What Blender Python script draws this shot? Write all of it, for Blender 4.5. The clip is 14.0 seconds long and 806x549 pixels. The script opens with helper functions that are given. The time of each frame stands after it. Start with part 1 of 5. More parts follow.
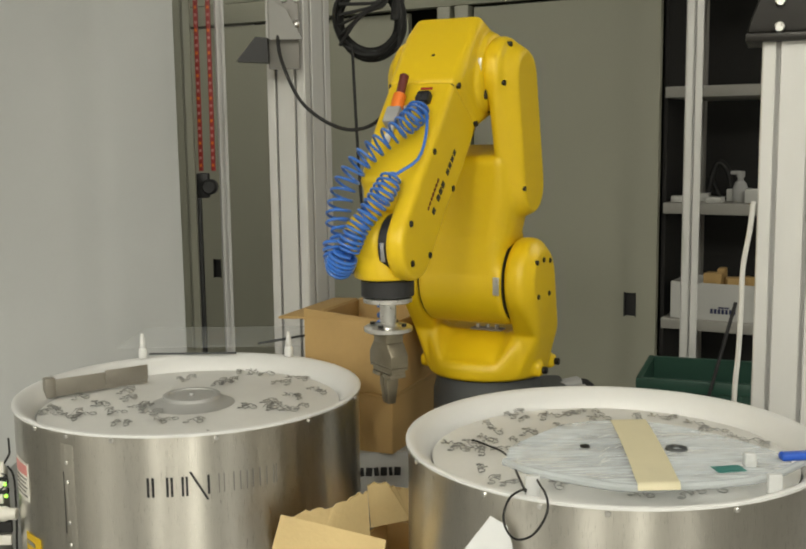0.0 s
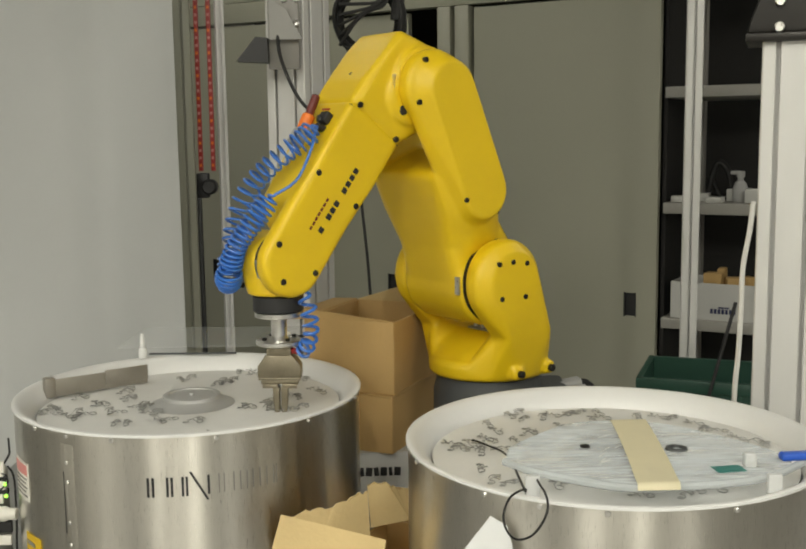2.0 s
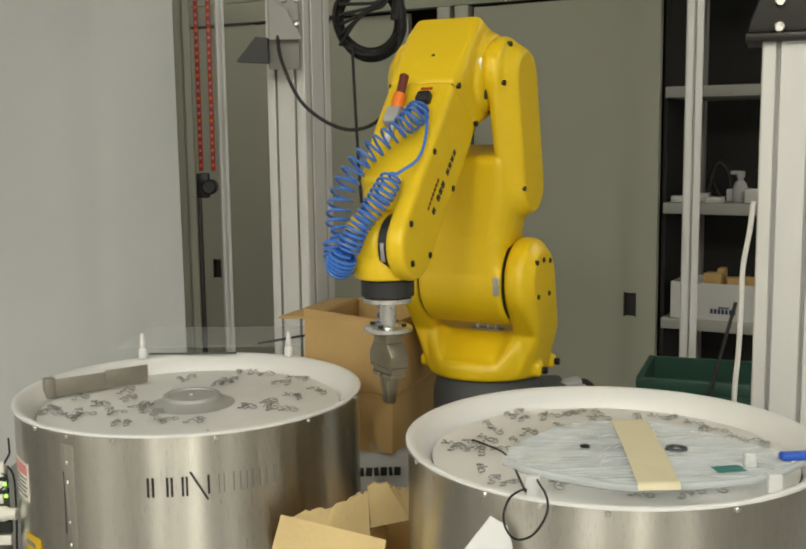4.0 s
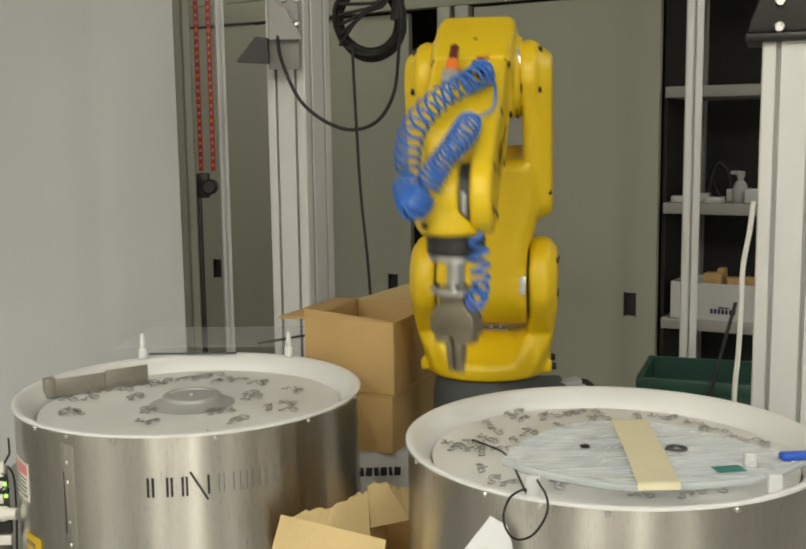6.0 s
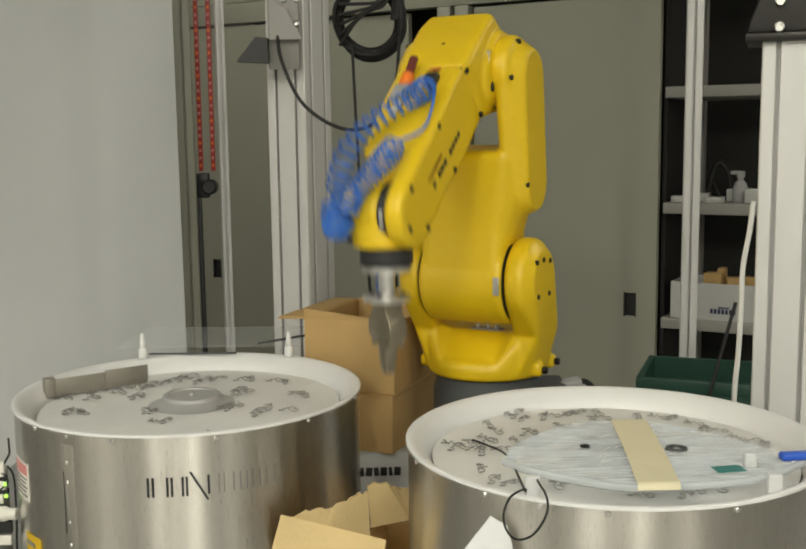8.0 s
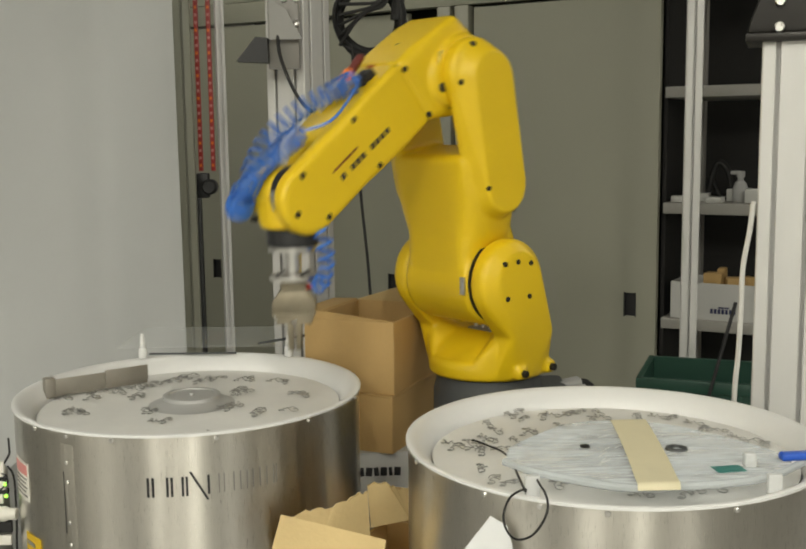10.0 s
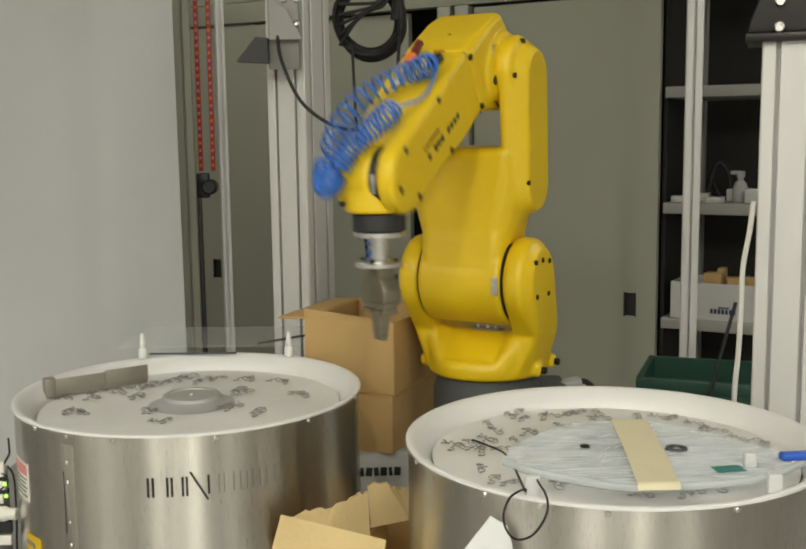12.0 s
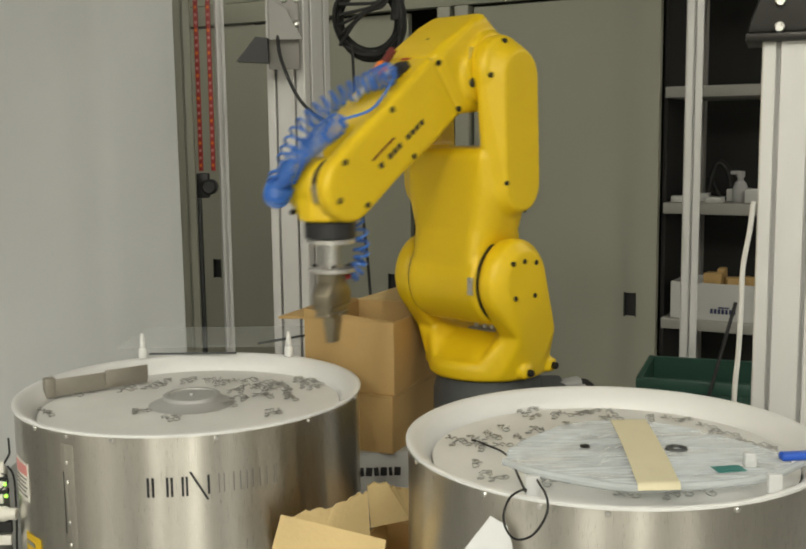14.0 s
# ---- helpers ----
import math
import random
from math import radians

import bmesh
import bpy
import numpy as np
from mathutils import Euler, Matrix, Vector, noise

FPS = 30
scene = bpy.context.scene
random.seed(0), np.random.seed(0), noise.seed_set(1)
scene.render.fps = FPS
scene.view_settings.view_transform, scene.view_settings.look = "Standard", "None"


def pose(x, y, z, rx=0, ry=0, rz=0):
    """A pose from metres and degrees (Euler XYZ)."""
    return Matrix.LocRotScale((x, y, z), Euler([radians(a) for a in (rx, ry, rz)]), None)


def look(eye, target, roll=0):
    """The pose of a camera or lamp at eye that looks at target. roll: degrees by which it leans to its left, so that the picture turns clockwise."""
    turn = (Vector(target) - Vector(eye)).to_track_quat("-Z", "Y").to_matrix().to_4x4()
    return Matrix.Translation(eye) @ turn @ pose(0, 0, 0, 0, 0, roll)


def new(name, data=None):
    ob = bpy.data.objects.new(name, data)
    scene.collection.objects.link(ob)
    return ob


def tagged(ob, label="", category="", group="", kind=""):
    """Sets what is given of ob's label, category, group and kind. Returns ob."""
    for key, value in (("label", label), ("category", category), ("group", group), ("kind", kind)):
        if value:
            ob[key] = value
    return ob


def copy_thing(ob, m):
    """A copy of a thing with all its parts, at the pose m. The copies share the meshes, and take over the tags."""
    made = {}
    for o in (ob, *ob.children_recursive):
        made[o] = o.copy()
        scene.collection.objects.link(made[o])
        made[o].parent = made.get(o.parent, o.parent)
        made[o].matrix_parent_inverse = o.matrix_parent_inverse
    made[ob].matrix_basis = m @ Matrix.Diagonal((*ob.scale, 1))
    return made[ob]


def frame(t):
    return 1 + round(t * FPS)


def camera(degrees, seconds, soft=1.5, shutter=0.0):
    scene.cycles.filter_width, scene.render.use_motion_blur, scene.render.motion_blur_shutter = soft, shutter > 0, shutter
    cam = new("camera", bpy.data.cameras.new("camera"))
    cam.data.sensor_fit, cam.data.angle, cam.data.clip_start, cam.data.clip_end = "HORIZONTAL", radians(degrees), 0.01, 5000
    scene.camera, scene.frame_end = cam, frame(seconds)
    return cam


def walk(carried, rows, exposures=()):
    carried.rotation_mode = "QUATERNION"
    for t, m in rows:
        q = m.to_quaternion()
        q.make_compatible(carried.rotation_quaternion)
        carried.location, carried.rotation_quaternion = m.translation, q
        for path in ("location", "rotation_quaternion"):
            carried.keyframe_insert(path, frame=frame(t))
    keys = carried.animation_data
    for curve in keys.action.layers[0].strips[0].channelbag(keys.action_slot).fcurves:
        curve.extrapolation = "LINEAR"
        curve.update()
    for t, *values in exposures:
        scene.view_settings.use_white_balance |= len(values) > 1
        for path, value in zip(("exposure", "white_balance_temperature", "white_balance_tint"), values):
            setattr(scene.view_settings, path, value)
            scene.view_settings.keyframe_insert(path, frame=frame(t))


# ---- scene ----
cam = camera(42.571, 14.0, soft=2.0, shutter=0.45)
EYE = Vector((-0.1417, -1.7181, 0.5602))
AIM = EYE + Vector((0.0, math.cos(radians(7.627)), -math.sin(radians(7.627))))
walk(cam, [(0.0, look(EYE, AIM, -0.724)), (14.0, look(EYE, AIM, -0.724))])
scene.view_settings.exposure = 0.0

# ---------------------------------------------------------------- light
world = bpy.data.worlds.new("room_air")
scene.world = world
world.use_nodes = True
world.node_tree.nodes["Background"].inputs[0].default_value = (0.8, 0.86, 0.9, 1)
world.node_tree.nodes["Background"].inputs[1].default_value = 0.05
LAMP_WATTS = 27.5


# ---------------------------------------------------------------- materials
def material(name, colour, rough=0.5, metal=0.0, spots=0.12, scale=6.0, fine=90.0, bump=0.15, coat=0.0, stretch=(1, 1, 1),
             alpha=1.0, glass=0.0, glow=0.0, each=0.0, dirt=None):
    m = bpy.data.materials.new(name)
    m.use_nodes = True
    nt = m.node_tree
    b = nt.nodes["Principled BSDF"]
    co = nt.nodes.new("ShaderNodeTexCoord")
    mp = nt.nodes.new("ShaderNodeMapping")
    mp.inputs["Scale"].default_value = stretch
    nt.links.new(co.outputs["Object"], mp.inputs["Vector"])
    big = nt.nodes.new("ShaderNodeTexNoise")
    big.inputs["Scale"].default_value = scale
    big.inputs["Detail"].default_value = 5
    small = nt.nodes.new("ShaderNodeTexNoise")
    small.inputs["Scale"].default_value = fine
    small.inputs["Detail"].default_value = 3
    for n in (big, small):
        nt.links.new(mp.outputs["Vector"], n.inputs["Vector"])
    mix = nt.nodes.new("ShaderNodeMix")
    mix.data_type = "RGBA"
    lo = [max(0, c * (1 - spots)) for c in colour]
    hi = [min(1, c * (1 + spots)) for c in colour]
    mix.inputs[6].default_value = (*(dirt or lo), 1)
    mix.inputs[7].default_value = (*hi, 1)
    add = nt.nodes.new("ShaderNodeMath")
    add.operation = "MULTIPLY_ADD"
    add.inputs[1].default_value = 0.35
    nt.links.new(small.outputs["Fac"], add.inputs[0])
    sub = nt.nodes.new("ShaderNodeMath")
    sub.operation = "MULTIPLY_ADD"
    sub.inputs[1].default_value = 1.5
    sub.inputs[2].default_value = -0.42
    nt.links.new(big.outputs["Fac"], sub.inputs[0])
    nt.links.new(sub.outputs[0], add.inputs[2])
    fac = add.outputs[0]
    if each:
        info = nt.nodes.new("ShaderNodeObjectInfo")
        plus = nt.nodes.new("ShaderNodeMath")
        plus.operation = "MULTIPLY_ADD"
        plus.inputs[1].default_value = each
        nt.links.new(info.outputs["Random"], plus.inputs[0])
        nt.links.new(fac, plus.inputs[2])
        fac = plus.outputs[0]
    nt.links.new(fac, mix.inputs[0])
    nt.links.new(mix.outputs[2], b.inputs["Base Color"])
    rr = nt.nodes.new("ShaderNodeMath")
    rr.operation = "MULTIPLY_ADD"
    rr.inputs[1].default_value = 0.16
    rr.inputs[2].default_value = max(0.02, rough - 0.08)
    nt.links.new(small.outputs["Fac"], rr.inputs[0])
    nt.links.new(rr.outputs[0], b.inputs["Roughness"])
    b.inputs["Metallic"].default_value = metal
    b.inputs["Coat Weight"].default_value = coat
    b.inputs["Transmission Weight"].default_value = glass
    b.inputs["Alpha"].default_value = alpha
    if glow:
        b.inputs["Emission Color"].default_value = (*colour, 1)
        b.inputs["Emission Strength"].default_value = glow
    if bump:
        bp = nt.nodes.new("ShaderNodeBump")
        bp.inputs["Strength"].default_value = bump
        bp.inputs["Distance"].default_value = 0.002
        nt.links.new(small.outputs["Fac"], bp.inputs["Height"])
        nt.links.new(bp.outputs["Normal"], b.inputs["Normal"])
    return m


YELLOW = material("yellow_paint", (0.76, 0.52, 0.008), 0.42, spots=0.06, scale=9, fine=260, bump=0.05, coat=0.1)
YELLOW.node_tree.nodes["Principled BSDF"].inputs["Specular IOR Level"].default_value = 0.45
YELLOW.node_tree.nodes["Principled BSDF"].inputs["Coat Roughness"].default_value = 0.4
YELLOW_DULL = material("yellow_worn_paint", (0.66, 0.43, 0.01), 0.5, spots=0.08, scale=12, fine=200, bump=0.06)
BLACK = material("black_plastic", (0.018, 0.018, 0.019), 0.5, spots=0.3, bump=0.1)
BLACK_STEEL = material("black_oxide_steel", (0.03, 0.028, 0.026), 0.35, metal=0.6, spots=0.3, bump=0.05)
GREY_CAST = material("dark_grey_casting", (0.07, 0.075, 0.078), 0.55, spots=0.2, fine=300, bump=0.3)
ALU = material("turned_aluminium", (0.72, 0.71, 0.69), 0.3, metal=1.0, spots=0.08, fine=220, bump=0.05)
ALU_PROFILE = material("anodised_profile", (0.64, 0.635, 0.62), 0.45, metal=0.25, spots=0.06, scale=3, fine=120, bump=0.03, stretch=(1, 1, 0.15))
# upright colour streaks: brushed tone, and bands standing in for room reflections
STEEL = material("brushed_stainless_painted_sheen", (0.60, 0.575, 0.525), 0.30, metal=1.0, spots=0.26, scale=3.0, fine=400, bump=0.0, stretch=(5, 5, 0.15))
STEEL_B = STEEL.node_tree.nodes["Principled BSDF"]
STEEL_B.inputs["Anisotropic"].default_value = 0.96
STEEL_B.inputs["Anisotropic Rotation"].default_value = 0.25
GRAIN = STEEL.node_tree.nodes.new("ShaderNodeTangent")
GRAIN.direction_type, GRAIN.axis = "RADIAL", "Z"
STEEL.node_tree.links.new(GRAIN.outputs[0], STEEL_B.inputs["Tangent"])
GRIP_STEEL = material("burnished_gripper_steel", (0.29, 0.255, 0.19), 0.38, metal=0.9, spots=0.25, scale=30, fine=300, bump=0.1)
WHITE = material("white_rim_plastic", (0.75, 0.75, 0.74), 0.42, spots=0.05, scale=5, fine=150, bump=0.06)
DISC = material("worn_white_disc", (0.70, 0.695, 0.67), 0.55, spots=0.12, scale=7, fine=140, bump=0.08)
HUB = material("hub_aluminium", (0.52, 0.52, 0.51), 0.58, metal=0.6, spots=0.1, bump=0.05)
DULL_SHEET = material("dull_sheet_metal", (0.38, 0.355, 0.31), 0.38, metal=0.85, spots=0.15, scale=15, fine=150, bump=0.05)
WIRE = material("spring_wire", (0.36, 0.36, 0.35), 0.35, metal=0.8, spots=0.3, bump=0.0, each=0.3)
CARD = material("corrugated_cardboard", (0.47, 0.31, 0.125), 0.85, spots=0.12, scale=8, fine=180, bump=0.25, stretch=(1, 1, 0.6))
CARD_IN = material("cardboard_inside", (0.57, 0.43, 0.21), 0.85, spots=0.12, scale=8, fine=180, bump=0.25)
PAPER = material("white_carton", (0.50, 0.50, 0.48), 0.7, spots=0.06, bump=0.1)
BLUE_HOSE = material("blue_polyurethane", (0.045, 0.17, 0.58), 0.32, spots=0.12, bump=0.0, coat=0.3)
BLUE = material("blue_plastic", (0.02, 0.10, 0.55), 0.4, spots=0.1, bump=0.0)
ORANGE = material("orange_plastic", (0.85, 0.20, 0.02), 0.45, spots=0.1, bump=0.0)
RED = material("red_plastic", (0.38, 0.03, 0.025), 0.4, spots=0.15, bump=0.0)
MAROON = material("maroon_plug", (0.13, 0.02, 0.015), 0.5, spots=0.2, bump=0.0)
GREY_PLASTIC = material("grey_plastic", (0.34, 0.34, 0.335), 0.5, spots=0.1, bump=0.05)
CABLE = material("black_cable", (0.010, 0.010, 0.010), 0.62, spots=0.2, bump=0.0)
WHITE_CABLE = material("white_cable", (0.62, 0.61, 0.58), 0.5, spots=0.1, bump=0.0)
DOOR_GREY = material("grey_door_laminate", (0.335, 0.333, 0.265), 0.42, spots=0.05, scale=1.2, fine=60, bump=0.04)
PLATE_GREY = material("grey_zinc_plate", (0.24, 0.23, 0.215), 0.5, metal=0.3, spots=0.12, bump=0.05)
FRAME_GREY = material("grey_steel_frame", (0.28, 0.275, 0.26), 0.45, spots=0.08, bump=0.05)
# near-black colour stands in for the shade inside cabinet and open bay
INTERIOR_SHADE = material("painted_interior_shade", (0.018, 0.017, 0.016), 0.8, spots=0.3, bump=0.1)
SHELF = material("grey_steel_shelf", (0.30, 0.29, 0.265), 0.5, spots=0.08, bump=0.05)
CURTAIN = material("pale_grey_curtain", (0.565, 0.575, 0.57), 0.75, spots=0.06, scale=2, fine=200, bump=0.12)
CRATE = material("green_crate_plastic", (0.016, 0.062, 0.042), 0.45, spots=0.15, bump=0.1)
TAPE = material("cream_masking_tape", (0.70, 0.64, 0.44), 0.7, spots=0.06, scale=20, fine=220, bump=0.2)
TEAL = material("teal_label", (0.03, 0.20, 0.18), 0.5, spots=0.15, bump=0.0)
LABEL = material("label_paper", (0.74, 0.72, 0.66), 0.6, spots=0.05, bump=0.0)
SHEET = material("white_paper", (0.84, 0.85, 0.86), 0.6, spots=0.03, bump=0.0)
INK = material("printed_ink", (0.02, 0.02, 0.022), 0.5, spots=0.1, bump=0.0)
INK_GREY = material("printed_grey_ink", (0.22, 0.21, 0.19), 0.5, spots=0.1, bump=0.0)
INK_BLUE = material("blue_marker_ink", (0.015, 0.02, 0.08), 0.6, spots=0.2, bump=0.0)
WALL = material("painted_plaster", (0.52, 0.51, 0.48), 0.8, spots=0.05, scale=1.5, fine=80, bump=0.1)
FLOOR = material("grey_resin_floor", (0.27, 0.27, 0.26), 0.45, spots=0.12, scale=1.5, fine=40, bump=0.1)
TABLE = material("machine_table_plate", (0.34, 0.34, 0.33), 0.4, metal=0.4, spots=0.1, fine=120, bump=0.05)
LAMP_FACE = material("lamp_diffuser", (1.0, 0.96, 0.88), 0.5, spots=0.0, bump=0.0, glow=5.0)
ACRYLIC = material("clear_acrylic", (0.70, 0.73, 0.74), 0.08, spots=0.0, bump=0.0, alpha=0.13)
PINK = material("faded_red_print", (0.62, 0.24, 0.22), 0.5, spots=0.15, bump=0.0)
FILM = material("hazy_acrylic_sheet", (0.62, 0.66, 0.69), 0.8, spots=0.14, scale=10, fine=60, bump=0.1, alpha=0.45)
HATCH = FILM.node_tree.nodes.new("ShaderNodeTexNoise")
HATCH.inputs["Scale"].default_value, HATCH.inputs["Detail"].default_value, HATCH.inputs["Distortion"].default_value = 9.0, 6.0, 0.5
STROKES = FILM.node_tree.nodes.new("ShaderNodeMapping")
STROKES.inputs["Rotation"].default_value, STROKES.inputs["Scale"].default_value = (0, 0, radians(38)), (1.2, 7.0, 1.0)
HATCH_RANGE = FILM.node_tree.nodes.new("ShaderNodeMapRange")
HATCH_RANGE.inputs["From Min"].default_value, HATCH_RANGE.inputs["From Max"].default_value = 0.40, 0.60
HATCH_RANGE.inputs["To Min"].default_value, HATCH_RANGE.inputs["To Max"].default_value = 0.22, 0.78
FILM.node_tree.links.new(HATCH.outputs["Fac"], HATCH_RANGE.inputs["Value"])
FILM.node_tree.links.new(HATCH_RANGE.outputs[0], FILM.node_tree.nodes["Principled BSDF"].inputs["Alpha"])
FILM.node_tree.links.new(FILM.node_tree.nodes["Texture Coordinate"].outputs["Object"], STROKES.inputs["Vector"])
FILM.node_tree.links.new(STROKES.outputs[0], HATCH.inputs["Vector"])
MILKY = material("milky_plastic", (0.74, 0.75, 0.75), 0.4, spots=0.05, bump=0.0, alpha=0.62)
ACRYLIC_EDGE = material("acrylic_edge", (0.62, 0.66, 0.68), 0.15, spots=0.05, bump=0.0, alpha=0.6)


# ---------------------------------------------------------------- mesh tools
def mesh_object(name, bm, mat, parent=None, label="", smooth=True):
    bmesh.ops.remove_doubles(bm, verts=bm.verts, dist=1e-6)
    bmesh.ops.recalc_face_normals(bm, faces=bm.faces)
    me = bpy.data.meshes.new(name)
    bm.to_mesh(me)
    bm.free()
    me.materials.append(mat)
    if smooth:
        me.shade_smooth()
        me.set_sharp_from_angle(angle=radians(38))
    ob = new(name, me)
    if parent:
        ob.parent = parent
    if label:
        ob["label"] = label
    return ob


def part(name, bm, mat, parent, label="", smooth=True):
    return mesh_object(name, bm, mat, parent, label, smooth)


def thing(name, bm, mat, label, category, group="", kind="", m=None, smooth=True):
    ob = tagged(mesh_object(name, bm, mat, None, "", smooth), label, category, group, kind)
    if m is not None:
        ob.matrix_basis = m
    return ob


def empty(name, label, category, group="", kind="", m=None):
    ob = tagged(new(name), label, category, group, kind)
    ob.empty_display_size = 0.05
    if m is not None:
        ob.matrix_basis = m
    return ob


def box(bm, x0, x1, y0, y1, z0, z1, bevel=0.0, m=None, seg=2):
    r = bmesh.ops.create_cube(bm, size=1.0)
    mm = Matrix.Translation(((x0 + x1) / 2, (y0 + y1) / 2, (z0 + z1) / 2)) @ Matrix.Diagonal((x1 - x0, y1 - y0, z1 - z0, 1))
    bmesh.ops.transform(bm, matrix=mm, verts=r["verts"])
    vs = r["verts"]
    if bevel:
        es = list({e for v in vs for e in v.link_edges})
        g = bmesh.ops.bevel(bm, geom=es, offset=bevel, segments=seg, affect="EDGES", profile=0.5)
        vs = list({v for f in g["faces"] for v in f.verts} | {v for v in vs if v.is_valid})
    if m is not None:
        bmesh.ops.transform(bm, matrix=m, verts=[v for v in vs if v.is_valid])
    return bm


def boxed(*a, **k):
    return box(bmesh.new(), *a, **k)


TO_Y = Matrix.Rotation(radians(-90), 4, "X")


def turned(bm, profile, seg=32, m=None, cap=True):
    """A body turned about z from (radius, height) pairs."""
    rings = []
    for r, z in profile:
        rings.append([bm.verts.new((r * math.cos(a), r * math.sin(a), z)) for a in (2 * math.pi * i / seg for i in range(seg))])
    for a, b in zip(rings, rings[1:]):
        for i in range(seg):
            j = (i + 1) % seg
            bm.faces.new((a[i], a[j], b[j], b[i]))
    if cap:
        bm.faces.new(rings[0][::-1])
        bm.faces.new(rings[-1])
    if m is not None:
        bmesh.ops.transform(bm, matrix=m, verts=[v for r in rings for v in r])
    return bm


def rod(bm, p, q, r, seg=14, bevel=0.0):
    p, q = Vector(p), Vector(q)
    h = (q - p).length
    m = Matrix.Translation(p) @ (q - p).to_track_quat("Z", "Y").to_matrix().to_4x4()
    pr = [(r - bevel, 0), (r, bevel), (r, h - bevel), (r - bevel, h)] if bevel else [(r, 0), (r, h)]
    return turned(bm, pr, seg, m)


def puck(c, r, y0, y1, e=0.01, seg=24):
    """Points of a disc across y with rounded edges."""
    out = []
    for rr, y in ((r - e, y0), (r - e * 0.3, y0 + e * 0.3), (r, y0 + e), (r, y1 - e), (r - e * 0.3, y1 - e * 0.3), (r - e, y1)):
        out += [(c[0] + rr * math.cos(2 * math.pi * i / seg), y, c[1] + rr * math.sin(2 * math.pi * i / seg)) for i in range(seg)]
    return out


def pebble(c, size, e=0.012):
    """Points of a block with rounded edges."""
    out = []
    for sx in (-1, 1):
        for sy in (-1, 1):
            for sz in (-1, 1):
                k = Vector((c[0] + sx * (size[0] / 2 - e), c[1] + sy * (size[1] / 2 - e), c[2] + sz * (size[2] / 2 - e)))
                for a in range(4):
                    for b in range(4):
                        u, v = radians(90 * a / 3), radians(90 * b / 3)
                        out.append(k + e * Vector((sx * math.cos(u) * math.cos(v), sy * math.sin(u) * math.cos(v), sz * math.sin(v))))
    return out


def hull(bm, *groups):
    vs = [bm.verts.new(p) for g in groups for p in g]
    r = bmesh.ops.convex_hull(bm, input=vs)
    junk = [g for g in list(r["geom_interior"]) + list(r["geom_unused"]) if isinstance(g, bmesh.types.BMVert) and g.is_valid]
    bmesh.ops.delete(bm, geom=list(set(junk)), context="VERTS")
    return bm


def curve_points(pts, n):
    """n points on a smooth line through pts."""
    P = [Vector(p) for p in pts]
    P = [2 * P[0] - P[1]] + P + [2 * P[-1] - P[-2]]
    out = []
    m = len(P) - 3
    for i in range(n):
        t = min(i / (n - 1) * m, m - 1e-6)
        k, f = int(t), t - int(t)
        a, b, c, d = P[k:k + 4]
        out.append(0.5 * (2 * b + (c - a) * f + (2 * a - 5 * b + 4 * c - d) * f * f + (3 * b - a - 3 * c + d) * f ** 3))
    return out


def tube(bm, pts, r, seg=8):
    pts = [Vector(p) for p in pts]
    n = len(pts)
    up = Vector((0.31, 0.17, 0.93)).normalized()
    rings = []
    for i, p in enumerate(pts):
        d = (pts[min(i + 1, n - 1)] - pts[max(i - 1, 0)]).normalized()
        up = (up - d * up.dot(d)).normalized()
        s = d.cross(up)
        rings.append([bm.verts.new(p + r * (math.cos(a) * up + math.sin(a) * s)) for a in (2 * math.pi * k / seg for k in range(seg))])
    for a, b in zip(rings, rings[1:]):
        for k in range(seg):
            j = (k + 1) % seg
            bm.faces.new((a[k], a[j], b[j], b[k]))
    bm.faces.new(rings[0][::-1])
    bm.faces.new(rings[-1])
    return bm


def coil_points(path, turns, radius, per=14, taper=0.25):
    """A helix wound round a line, with loops that open and close along it."""
    n = int(turns * per)
    line = curve_points(path, n)
    up = Vector((0.2, 0.9, 0.3)).normalized()
    out = []
    for i, p in enumerate(line):
        d = (line[min(i + 1, n - 1)] - line[max(i - 1, 0)])
        d = d.normalized() if d.length > 1e-9 else Vector((1, 0, 0))
        up = (up - d * up.dot(d)).normalized()
        s = d.cross(up)
        f = i / (n - 1)
        rr = radius * min(1, 12 * f + 0.15, 12 * (1 - f) + 0.15) * (1 + taper * 0.3 * math.sin(9 * f + 1))
        a = 2 * math.pi * turns * f
        out.append(p + rr * (math.cos(a) * up + math.sin(a) * s))
    return out


def extruded(bm, outline, z0, z1, m=None):
    lo = [bm.verts.new((x, y, z0)) for x, y in outline]
    hi = [bm.verts.new((x, y, z1)) for x, y in outline]
    n = len(outline)
    for i in range(n):
        j = (i + 1) % n
        bm.faces.new((lo[i], lo[j], hi[j], hi[i]))
    bm.faces.new(lo[::-1])
    bm.faces.new(hi)
    if m is not None:
        bmesh.ops.transform(bm, matrix=m, verts=lo + hi)
    return bm


